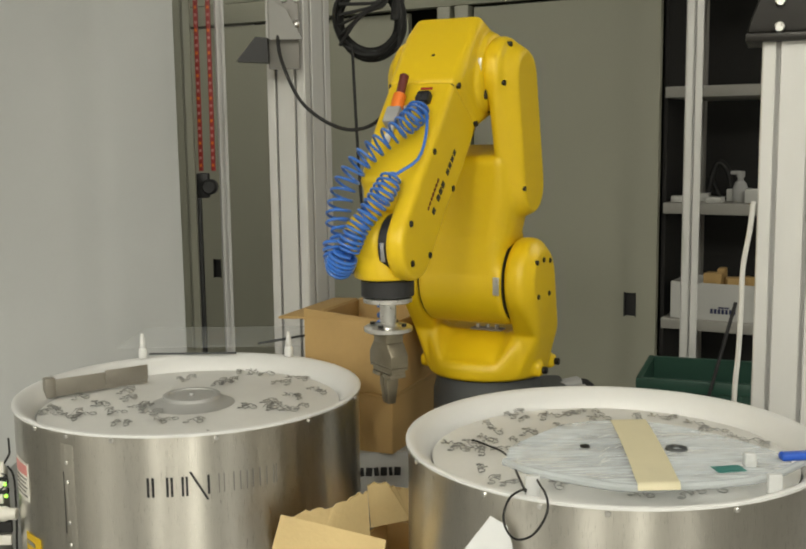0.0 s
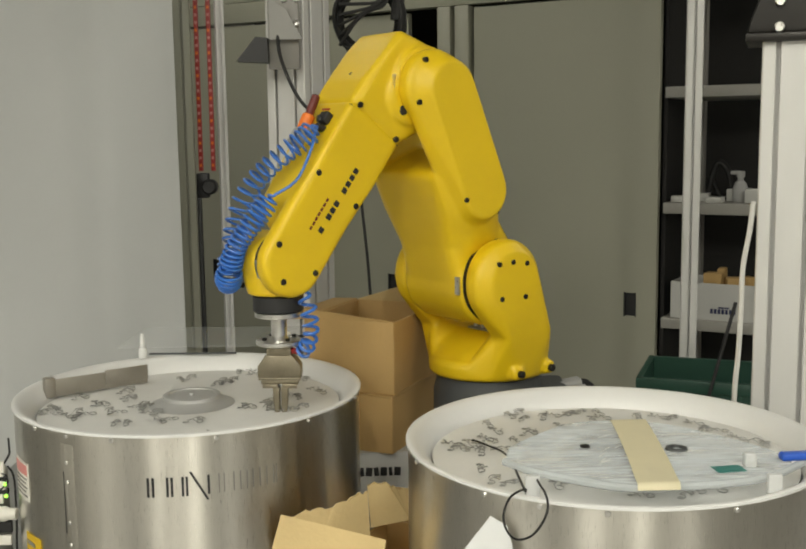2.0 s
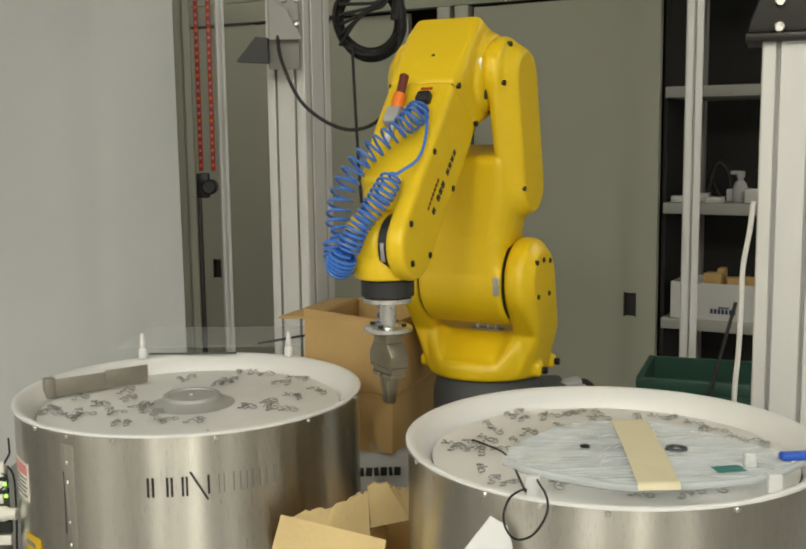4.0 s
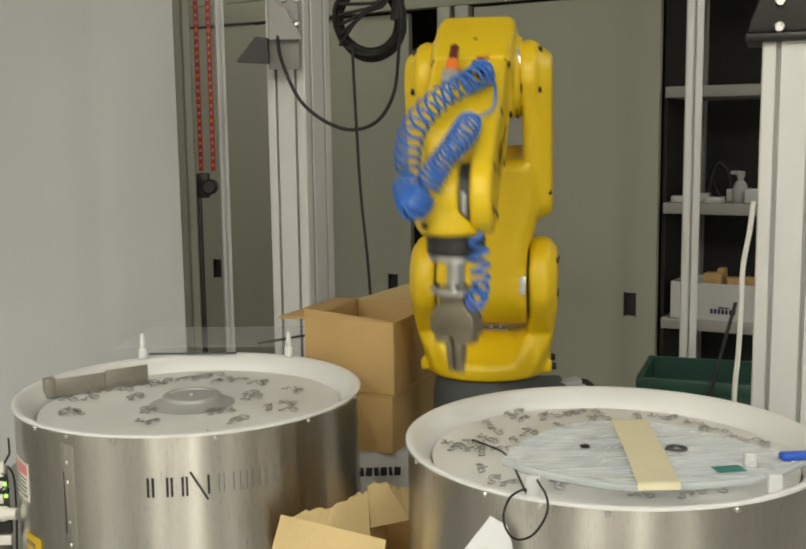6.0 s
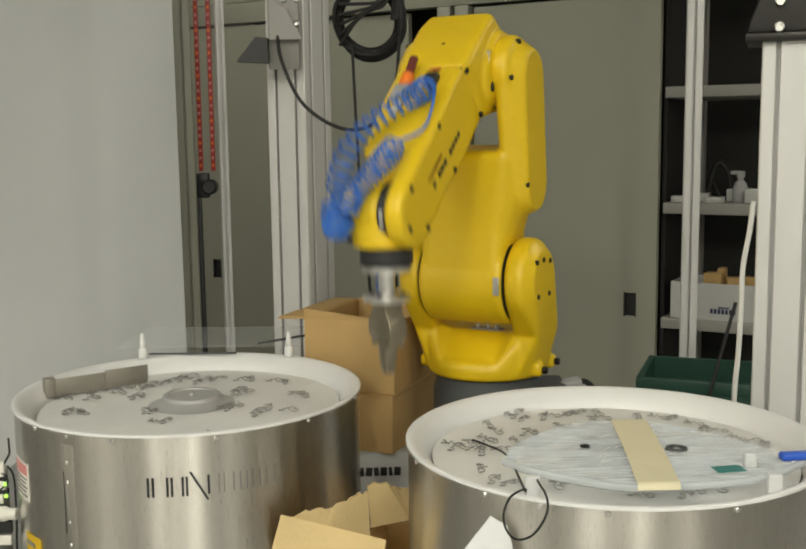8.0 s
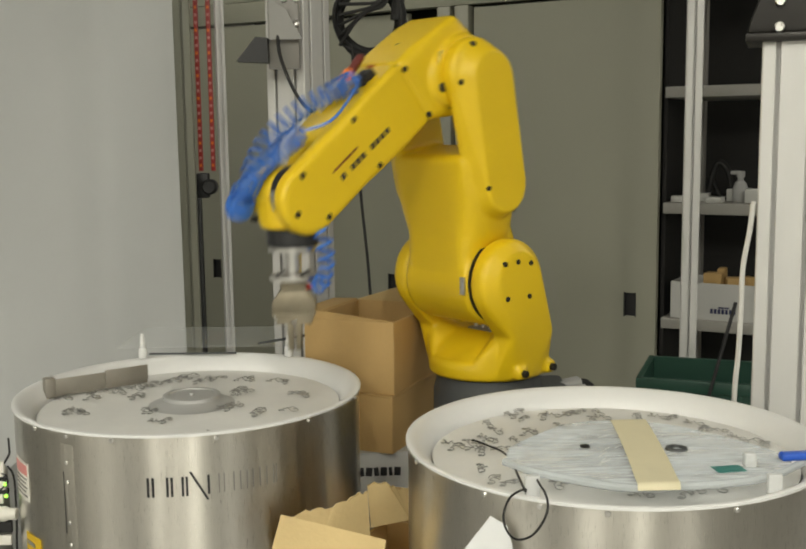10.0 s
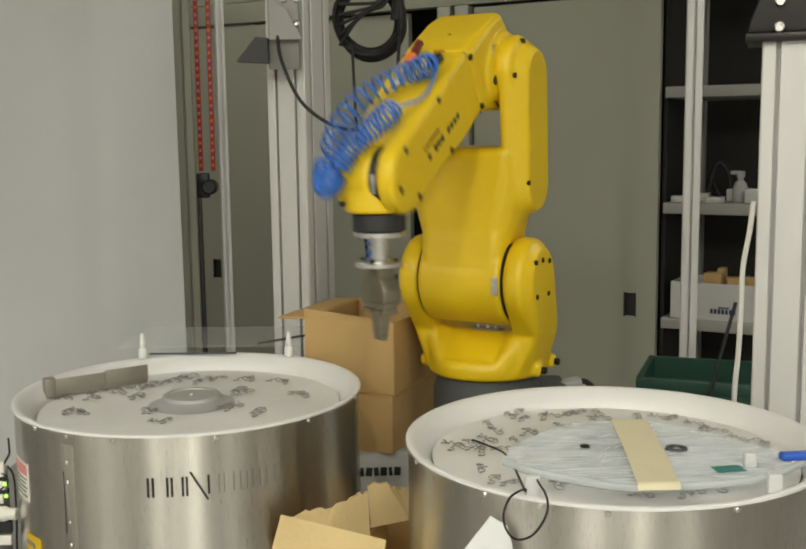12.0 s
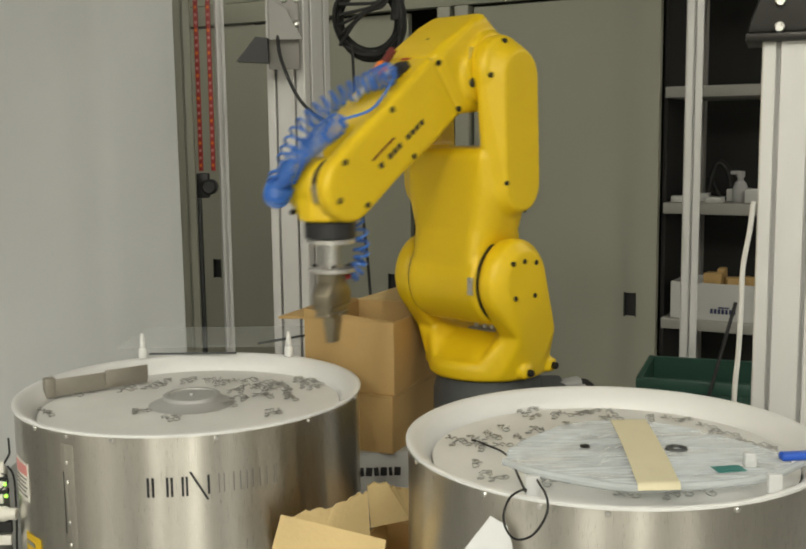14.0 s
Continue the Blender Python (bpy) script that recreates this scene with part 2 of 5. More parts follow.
def profile_outline(w, d, pitch=0.045, slot=0.0062):
    """The section of an aluminium profile with undercut slots."""
    deep, a, b = min(0.0145, 0.4 * min(w, d)), slot / 2, 0.0078

    def side(length):
        k = max(1, round(length / pitch))
        return [(-length / 2 + pitch * (i + 0.5) + (length - k * pitch) / 2) for i in range(k)]
    out = []
    for (ax, ay), (tx, ty), length, off in (((0, -1), (1, 0), w, d / 2), ((1, 0), (0, 1), d, w / 2), ((0, 1), (-1, 0), w, d / 2), ((-1, 0), (0, -1), d, w / 2)):
        def at(u, v):
            return (tx * u + ax * v, ty * u + ay * v)
        e = 0.002
        out += [at(-length / 2 + e, off)]
        for c in side(length):
            left = [at(c - a - 0.001, off), at(c - a, off - 0.001), at(c - a, off - 0.004), at(c - b, off - 0.004), at(c - b, off - deep)]
            right = [at(c + b, off - deep), at(c + b, off - 0.004), at(c + a, off - 0.004), at(c + a, off - 0.001), at(c + a + 0.001, off)]
            out += left + right
        out += [at(length / 2 - e, off)]
    return out


def cast(ob, size=0.0045, rounds=5):
    """Melts the joined forms of a casting into one another."""
    r = ob.modifiers.new("cast", "REMESH")
    r.mode, r.voxel_size, r.use_smooth_shade = "VOXEL", size, True
    s = ob.modifiers.new("soft", "SMOOTH")
    s.factor, s.iterations = 0.5, rounds
    return ob


def post(name, x, y, turn, w, d, z0, z1, label, mat=None):
    bm = extruded(bmesh.new(), profile_outline(w, d), z0, z1)
    return thing(name, bm, mat or ALU_PROFILE, label, "machine frame", group="machine frame posts", m=pose(x, y, 0, 0, 0, turn), smooth=False)


TABLE_Z = -0.10
FLOOR_Z = -0.95
CEIL_Z = 2.15

# ---------------------------------------------------------------- the room
WALL_AT = Matrix(((0.866, 0.5, 0, 0.71), (-0.5, 0.866, 0, 2.15), (0, 0, 1, 0), (0, 0, 0, 1)))


def room():
    thing("floor", boxed(-4, 4, -6, 5, FLOOR_Z - 0.1, FLOOR_Z), FLOOR, "grey resin workshop floor", "floor", kind="structure")
    thing("ceiling", boxed(-4, 4, -6, 5, CEIL_Z, CEIL_Z + 0.1), WALL, "pale painted workshop ceiling", "ceiling", kind="structure")
    for name, a in (("wall_south", (-4, 4, -6.1, -6)), ("wall_north", (-4, 4, 5, 5.1)), ("wall_west", (-4.1, -4, -6, 5)), ("wall_east", (4, 4.1, -6, 5))):
        thing(name, boxed(*a, FLOOR_Z, CEIL_Z), WALL, "plain painted plaster wall", "wall", kind="structure")
    # ceiling lamps out of view, known only by their light; places and strengths assumed
    # added fill: (-3.2, -2.8) left steel, (-1.2, 1.8) left doors, (2.8, 0.9) robot's right
    for x, y, dim in ((-1.9, -2.2, 0.5), (-0.5, -2.2, 0.45), (1.3, -2.2, 0.2), (-3.2, -2.8, 1.0), (-1.4, -4.4, 2.3), (0.4, -4.4, 3.0), (2.2, -4.4, 1.0), (-1.2, 1.8, 0.35), (2.8, 0.9, 0.6)):
        lamp = empty("ceiling_light", "assumed white fluorescent ceiling lamp out of view, with a plain diffuser", "ceiling lamp", "ceiling lamps", m=pose(x, y, CEIL_Z - 0.004))
        part("frame", boxed(-0.17, 0.17, -0.64, 0.64, -0.05, 0, 0.006), FRAME_GREY, lamp)
        part("diffuser", boxed(-0.15, 0.15, -0.62, 0.62, -0.056, -0.051), LAMP_FACE, lamp)
        data = bpy.data.lights.new("unseen_tube_light", "AREA")
        data.shape, data.size, data.size_y = "RECTANGLE", 0.3, 1.2
        data.energy, data.color = LAMP_WATTS * dim, (1.0, 0.975, 0.84)
        ob = new("unseen_tube_light", data)
        ob.location = (x, y, CEIL_Z - 0.068)


def sliding_door(s0, s1, z1, y, handle):
    d = empty("sliding_door", "grey laminate sliding cabinet door with black recessed grip", "cabinet door", "sliding doors", m=WALL_AT @ pose(0, y, 0))
    z0 = FLOOR_Z + 0.02
    bm = bmesh.new()
    if handle is None:
        box(bm, s0, s1, 0, 0.03, z0, z1, 0.003)
    else:
        h, zt, zb = handle
        box(bm, s0, h - 0.022, 0, 0.03, z0, z1)
        box(bm, h + 0.022, s1, 0, 0.03, z0, z1)
        box(bm, h - 0.022, h + 0.022, 0, 0.03, z0, zb)
        box(bm, h - 0.022, h + 0.022, 0, 0.03, zt, z1)
    part("panel", bm, DOOR_GREY, d, "", False)
    if handle:
        g = part("grip", boxed(h - 0.0218, h + 0.0218, 0.012, 0.024, zb + 0.0002, zt - 0.0002), BLACK, d, "black recessed grip")
        bm = bmesh.new()
        for a in ((h - 0.024, h - 0.019, zb - 0.002, zt + 0.002), (h + 0.019, h + 0.024, zb - 0.002, zt + 0.002)):
            box(bm, a[0], a[1], -0.002, 0.01, a[2], a[3])
        part("grip_rim", bm, BLACK, g)


def cabinet_wall():
    sliding_door(-0.645, 0.104, 1.06, 0.0, (0.006, -0.038, -0.127))
    sliding_door(-1.60, -0.955, 1.06, 0.02, (-1.045, -0.028, -0.113))
    sliding_door(-2.14, -1.62, 1.06, 0.0, (-1.999, -0.008, -0.095))
    body = empty("cabinet", "tall grey cabinet behind sliding doors, inner shade painted near-black", "cabinet", m=WALL_AT)
    part("back_panel", boxed(-2.2, 1.2, 0.60, 0.62, FLOOR_Z, 1.9), INTERIOR_SHADE, body)
    part("top_rail", boxed(-2.2, 0.8, -0.012, 0.05, 1.072, 1.16, 0.003), DOOR_GREY, body)
    part("upper_panel", boxed(-2.2, 1.2, 0.0, 0.03, 1.165, 1.9), DOOR_GREY, body)
    for a, b in ((-0.80, -0.742), (-0.722, -0.66)):
        part("jamb", boxed(a, b, -0.02, 0.06, FLOOR_Z, 1.07, 0.004), DOOR_GREY, body)
    part("side_panel", boxed(0.107, 0.122, 0.05, 0.58, FLOOR_Z, 1.07), INTERIOR_SHADE, body)
    part("crossbar", boxed(-0.95, -0.81, 0.05, 0.09, 0.72, 0.76, 0.003), FRAME_GREY, body)
    # the open bay with its shelves
    rack = empty("shelving", "grey steel shelves half full of boxes in an open bay", "shelf", m=WALL_AT)
    for z in (0.705, 0.285, -0.143):
        part("shelf_board", boxed(0.125, 0.75, 0.0, 0.5, z - 0.02, z + 0.02, 0.003), SHELF, rack)
    for s in (0.135, 0.74):
        part("upright", boxed(s - 0.008, s + 0.008, 0.51, 0.55, FLOOR_Z, 1.3), SHELF, rack)
    part("back_sheet", boxed(0.122, 0.8, 0.555, 0.57, FLOOR_Z, 1.9), INTERIOR_SHADE, rack)
    # things on the shelves
    for s, w, h, y in ((0.165, 0.05, 0.022, 0.05), (0.235, 0.06, 0.03, 0.10), (0.30, 0.055, 0.02, 0.03), (0.345, 0.05, 0.045, 0.14), (0.44, 0.07, 0.05, 0.05), (0.46, 0.05, 0.025, 0.2)):
        thing("small_carton", boxed(-w / 2, w / 2, 0, 0.06, 0, h, 0.002), PAPER, "small white carton lying on a grey shelf", "carton", "small cartons",
              m=WALL_AT @ pose(s, y, 0.3055, 0, 0, random.uniform(-9, 9)))
    lump = turned(bmesh.new(), [(0.024, 0), (0.026, 0.004), (0.026, 0.055), (0.02, 0.07), (0.011, 0.078), (0.011, 0.09), (0.015, 0.092), (0.015, 0.108), (0.012, 0.112)], 20)
    box(lump, -0.036, 0.004, -0.008, 0.008, 0.1, 0.114, 0.003)
    box(lump, 0.022, 0.045, -0.014, 0.014, 0.0, 0.05, 0.004)
    thing("spray_bottle", lump, GREY_PLASTIC, "pale grey plastic bottle with a nozzle on a shelf", "bottle", m=WALL_AT @ pose(0.375, 0.12, 0.3055))
    c = empty("printed_carton", "white coffee carton with dark print, open top", "carton", m=WALL_AT @ pose(0.31, 0.02, -0.1225))
    bm = bmesh.new()
    for a in ((-0.155, 0.155, 0, 0.003), (-0.155, 0.155, 0.217, 0.22), (-0.155, -0.152, 0.003, 0.217), (0.152, 0.155, 0.003, 0.217)):
        box(bm, *a, 0.0, 0.135)
    box(bm, -0.152, 0.152, 0.003, 0.217, 0, 0.003)
    part("shell", bm, PAPER, c)
    for i in range(7):
        part("print_bar", boxed(-0.008 + i * 0.0135, 0.001 + i * 0.0135, -0.002, 0, 0.025, 0.042), INK_BLUE, c, "dark printed bar")
    part("print_swoosh", boxed(0.02, 0.06, -0.002, 0, 0.045, 0.05), INK_BLUE, c)
    for x, w, h in ((-0.01, 0.07, 0.165), (0.06, 0.06, 0.15), (0.115, 0.04, 0.155), (0.01, 0.03, 0.18)):
        thing("wrapped_packet", boxed(-w / 2, w / 2, -0.03, 0.03, 0, h, 0.006), CARD, "brown paper packet standing in the carton", "packet", "packets in the carton",
              m=WALL_AT @ pose(0.31 + x, 0.10 + 0.02 * math.sin(x * 90), -0.119, 0, 0, 400 * x))
    thing("dark_bundle", tube(bmesh.new(), curve_points([(0.24, 0.2, 0.33), (0.27, 0.2, 0.44), (0.31, 0.2, 0.42), (0.33, 0.2, 0.31), (0.28, 0.22, 0.318), (0.25, 0.2, 0.4)], 40), 0.012), CABLE,
          "dark coil of cable lying on a shelf", "cable", m=WALL_AT)


def curtain():
    bm = bmesh.new()
    nx, nz = 150, 12
    grid = [[None] * (nz + 1) for _ in range(nx + 1)]
    for i in range(nx + 1):
        u = i / nx
        x = -2.6 + u * 1.878
        for k in range(nz + 1):
            v = k / nz
            y = 1.0 + 0.018 * math.sin(x * 17 + 0.9 * math.sin(x * 5)) + 0.005 * math.sin(x * 37 + v * 1.5) * (1 - 0.4 * v) + 0.02 * math.sin(v * 2.1 + x * 3) + 0.007 * math.sin(x * 11 - v * 9)
            grid[i][k] = bm.verts.new((x, y, -0.9 + v * 2.6))
    for i in range(nx):
        for k in range(nz):
            bm.faces.new((grid[i][k], grid[i + 1][k], grid[i + 1][k + 1], grid[i][k + 1]))
    bmesh.ops.solidify(bm, geom=bm.faces[:], thickness=0.003)
    thing("curtain", bm, CURTAIN, "pale grey plastic curtain hanging in soft folds", "curtain", smooth=True)
    thing("curtain_rail", boxed(-2.65, -0.69, 0.97, 1.03, 1.70, 1.74, 0.003), ALU_PROFILE, "aluminium rail that carries the curtain", "rail")


def machine_frame():
    t = empty("machine_table", "grey steel machine table that carries robot and bowls", "table")
    part("tabletop", boxed(-0.95, 0.62, -1.0, 0.62, TABLE_Z - 0.03, TABLE_Z, 0.003), TABLE, t)
    for x in (-0.88, 0.55):
        for y in (-0.93, 0.55):
            part("leg", boxed(x - 0.045, x + 0.045, y - 0.045, y + 0.045, FLOOR_Z, TABLE_Z - 0.031), ALU_PROFILE, t)
    post("frame_post", -0.341, 0.345, 60, 0.09, 0.09, TABLE_Z, 1.7, "slotted aluminium frame post standing on the machine table")
    post("frame_post", 0.440, -0.165, -20, 0.09, 0.09, TABLE_Z, 0.688, "thick slotted aluminium post under a black mounting plate")
    post("frame_post", 0.651, 1.12, -13, 0.044, 0.044, FLOOR_Z, 1.7, "slim slotted aluminium post in front of the shelves")
    # aluminium post in shadow; the shadow is put in as the door's grey-green
    post("frame_post", -0.735, 1.16, 8, 0.045, 0.045, FLOOR_Z, 1.7, "slim slotted aluminium post beside the curtain, its shade painted grey-green", DOOR_GREY)
    post("frame_post", -0.647, 1.24, 14, 0.025, 0.045, FLOOR_Z, 1.7, "slim slotted aluminium post behind the light curtain")
    # black plate on the thick post
    b = empty("mounting_bracket", "black steel mounting plate bolted on the post", "bracket", m=pose(0.440, -0.165, 0.688, 0, 0, -20))
    bm = boxed(-0.068, 0.13, -0.06, 0.06, 0.0, 0.012, 0.002)
    part("foot_plate", bm, BLACK_STEEL, b)
    bm = bmesh.new()
    hull(bm, pebble((0.03, -0.045, 0.018), (0.19, 0.01, 0.012), 0.003), pebble((0.03, -0.045, 0.17), (0.085, 0.01, 0.02), 0.003))
    part("upright_plate", bm, BLACK_STEEL, b)
    for x in (-0.0225, 0.0225, 0.0675):
        for z in (0.020, 0.056):
            bolt = part("bolt", turned(bmesh.new(), [(0.0075, 0), (0.0075, 0.006), (0.006, 0.008), (0.004, 0.008), (0.004, 0.004)], 16, pose(x, -0.05, z, 90, 0, 0)), ALU, b, "bright socket-head bolt")
            bolt["label"] = "bright socket-head bolt"


def light_curtain():
    for x, w in ((-0.698, 0.012), (-0.664, 0.012)):
        g = empty("light_strip", "red strip with pale marks hanging in front of the frame", "safety strip", "light strips", m=pose(x - 0.004, 1.19, 0))
        part("strip", boxed(-w / 2, w / 2, -0.004, 0.004, 0.47, 1.35, 0.001), RED, g)
        for i in range(42):
            part("mark", boxed(-w * 0.28, w * 0.28, -0.0052, -0.0042, 0.482 + i * 0.0205, 0.490 + i * 0.0205), PINK if i % 3 else ORANGE, g)
    m = empty("cable_chain_end", "black plastic clamp with a round knob on a black rail", "clamp", m=pose(-0.69, 1.185, 0.43))
    part("block", boxed(-0.024, 0.010, -0.012, 0.012, -0.035, 0.035, 0.004), BLACK, m)
    part("knob", turned(bmesh.new(), [(0.014, -0.02), (0.022, -0.016), (0.022, 0.01), (0.016, 0.016)], 20, pose(0.012, -0.008, -0.004, 90, 0, 0)), BLACK, m)
    thing("rubber_edge", boxed(-0.7185, -0.7035, 1.175, 1.195, FLOOR_Z, 0.395, 0.003), BLACK, "black rubber edge strip running down the frame", "edge strip")


def bracket_and_cables():
    b = empty("camera_bracket", "grey steel bracket with bolts and a dark wedge on the post", "bracket", m=pose(-0.352, 0.262, 0.755, 0, 0, -1))
    part("plate", boxed(-0.036, 0.022, -0.008, 0, -0.068, 0.10, 0.002), PLATE_GREY, b)
    bm = bmesh.new()
    extruded(bm, [(-0.03, -0.055), (0.03, -0.055), (0.0, 0.0), (-0.03, 0.02)], 0, 0.006, pose(0.0, -0.02, 0.04, 90, 0, 0))
    part("gusset", bm, FRAME_GREY, b)
    for x, z in ((-0.005, 0.06), (0.018, 0.06), (-0.005, 0.015), (0.018, 0.015), (0.02, 0.085)):
        part("bolt", turned(bmesh.new(), [(0.006, 0), (0.006, 0.005), (0.004, 0.006), (0.003, 0.003)], 14, pose(x, -0.008, z, 90, 0, 0)), ALU, b)
    part("wedge", extruded(bmesh.new(), [(-0.093, -0.054), (-0.034, -0.057), (-0.034, -0.012), (-0.056, -0.010)], -0.02, 0.02, pose(0.0, -0.012, 0, 90, 0, 0)), BLACK, b, "dark angled steel wedge")
    part("lamp_tube", turned(bmesh.new(), [(0.02, 0), (0.024, 0.004), (0.024, 0.06), (0.018, 0.07)], 24, pose(-0.11, -0.02, 0.115, 0, 75, 0)), WHITE, b, "white round tube")
    # the bundle of cable
    n = empty("cable_bundle", "black cable wound in a loose hanging bundle", "cable")
    for i in range(20):
        r = 0.056 + 0.013 * random.random()
        cx, cz = -0.209 + 0.011 * random.random(), 0.803 - 0.014 * random.random()
        ph = random.uniform(0, 6.28)
        part("loop", tube(bmesh.new(), [(cx + r * math.cos(a + ph), 0.40 + 0.012 * math.sin(a * 2 + i) + 0.004 * i, cz + r * 1.08 * math.sin(a + ph)) for a in (2 * math.pi * k / 36 for k in range(37))], 0.0048, 6), CABLE, n)
    for k in range(5):
        part("strand", tube(bmesh.new(), curve_points([(-0.262, 0.385, 0.74 + 0.02 * k), (-0.225 + 0.01 * k, 0.375, 0.79 + 0.008 * k), (-0.17, 0.38, 0.83 + 0.01 * math.sin(k * 1.6 + 2)), (-0.14, 0.39, 0.90)], 14), 0.0036, 6), CABLE, n)
    part("trunk_cable", tube(bmesh.new(), curve_points([(-0.148, 0.4, 0.79), (-0.143, 0.4, 0.86), (-0.146, 0.4, 0.95), (-0.14, 0.4, 1.1)], 14), 0.013, 8), CABLE, n)
    thing("hanging_cable", tube(bmesh.new(), curve_points([(-0.237, 0.38, 0.74), (-0.232, 0.375, 0.60), (-0.225, 0.37, 0.45), (-0.212, 0.36, 0.30), (-0.205, 0.36, 0.15), (-0.2, 0.36, TABLE_Z + 0.004)], 40), 0.0032, 8), CABLE,
          "thin black cable hanging down behind the robot", "cable")
    thing("looped_cable", tube(bmesh.new(), curve_points([(-0.37, 0.245, 0.76), (-0.36, 0.22, 0.70), (-0.32, 0.2, 0.62), (-0.25, 0.2, 0.575), (-0.19, 0.22, 0.585), (-0.155, 0.27, 0.64), (-0.145, 0.34, 0.72), (-0.142, 0.39, 0.79)], 50), 0.0035, 8), CABLE,
          "black cable hanging in a loop from the bracket", "cable")
    thing("white_hose", tube(bmesh.new(), curve_points([(0.362, -0.235, 0.461), (0.358, -0.235, 0.418), (0.35, -0.235, 0.366), (0.349, -0.235, 0.306), (0.347, -0.235, 0.237), (0.343, -0.235, 0.16), (0.345, -0.235, TABLE_Z + 0.004)], 30), 0.0038, 8), WHITE_CABLE,
          "white hose hanging beside the aluminium post", "hose")
    thing("black_rod", rod(bmesh.new(), (0.665, 0.76, 0.15), (0.60, 0.76, -0.105), 0.0045), BLACK, "thin black rod leaning near the shelves", "rod")


def crate():
    c = empty("crate", "dark green plastic storage crate with ribbed sides", "crate", m=pose(0.665, 0.92, -0.27, 0, 0, -20))
    bm = bmesh.new()
    w, d, h = 0.17, 0.13, 0.215
    for a in ((-w, w, -d, -d + 0.004), (-w, w, d - 0.004, d), (-w, -w + 0.004, -d + 0.004, d - 0.004), (w - 0.004, w, -d + 0.004, d - 0.004)):
        box(bm, *a, 0, h)
    box(bm, -w + 0.004, w - 0.004, -d + 0.004, d - 0.004, 0, 0.004)
    part("shell", bm, CRATE, c)
    bm = bmesh.new()
    for a in ((-w - 0.012, w + 0.012, -d - 0.012, -d - 0.0005), (-w - 0.012, w + 0.012, d + 0.0005, d + 0.012), (-w - 0.012, -w - 0.0005, -d, d), (w + 0.0005, w + 0.012, -d, d)):
        box(bm, *a, h - 0.03, h, 0.002)
    part("rim", bm, CRATE, c)
    for i in range(5):
        part("rib", boxed(-0.14 + i * 0.07 - 0.004, -0.14 + i * 0.07 + 0.004, -d - 0.008, -d - 0.0005, 0.01, h - 0.031), CRATE, c)
    s = empty("crate_stand", "low grey stand under the green crate", "stand", m=pose(0.665, 0.92, FLOOR_Z, 0, 0, -20))
    part("top", boxed(-0.18, 0.18, -0.15, 0.15, -0.30 - FLOOR_Z, -0.2705 - FLOOR_Z), FRAME_GREY, s)
    for x in (-0.16, 0.16):
        for y in (-0.13, 0.13):
            part("leg", boxed(x - 0.015, x + 0.015, y - 0.015, y + 0.015, 0, -0.3005 - FLOOR_Z), FRAME_GREY, s)


def carton(name, label, w, d, h, m, open_top=False, mat=None, flaps=()):
    c = empty(name, label, "box", "cardboard boxes", m=m)
    t = 0.004
    mat = mat or CARD
    part("side", boxed(-w / 2, w / 2, -d / 2, -d / 2 + t, 0, h, 0.001), mat, c)
    part("side", boxed(-w / 2, w / 2, d / 2 - t, d / 2, 0, h, 0.001), mat, c)
    part("side", boxed(-w / 2, -w / 2 + t, -d / 2 + t, d / 2 - t, 0.0002, h - 0.0004), mat, c)
    part("side", boxed(w / 2 - t, w / 2, -d / 2 + t, d / 2 - t, 0.0002, h - 0.0004), mat, c)
    part("bottom", boxed(-w / 2 + t, w / 2 - t, -d / 2 + t, d / 2 - t, 0.0004, t), mat, c)
    if not open_top:
        part("flap", boxed(-w / 2, w / 2, -d / 2, -0.001, h + 0.0003, h + t), mat, c)
        part("flap", boxed(-w / 2, w / 2, 0.001, d / 2, h + 0.0003, h + t), mat, c)
    for side, length, lift in flaps:
        # a flap hinged on an upper edge, lifted by so many degrees from the upright
        bm = boxed(-w / 2 if side in "fb" else -d / 2, w / 2 if side in "fb" else d / 2, -t / 2, t / 2, 0, length, 0.0008)
        turn = {"f": 0, "b": 180, "l": -90, "r": 90}[side]
        off = {"f": (0, -d / 2, h), "b": (0, d / 2, h), "l": (-w / 2, 0, h), "r": (w / 2, 0, h)}[side]
        f = part("flap", bm, mat, c)
        f.matrix_basis = Matrix.Translation(off) @ pose(0, 0, 0, 0, 0, turn) @ pose(0, 0, 0, lift, 0, 0)
    return c


def ragged(line, n, amp):
    """A torn edge: the line with small uneven steps in it."""
    out = []
    for p, q in zip(line, line[1:]):
        for k in range(n):
            f = (k + 0.35 * random.random()) / n
            out.append(tuple(a + (b - a) * f + (amp * random.uniform(-1, 1) if i == 2 else 0) for i, (a, b) in enumerate(zip(p, q))))
    return out + [line[-1]]


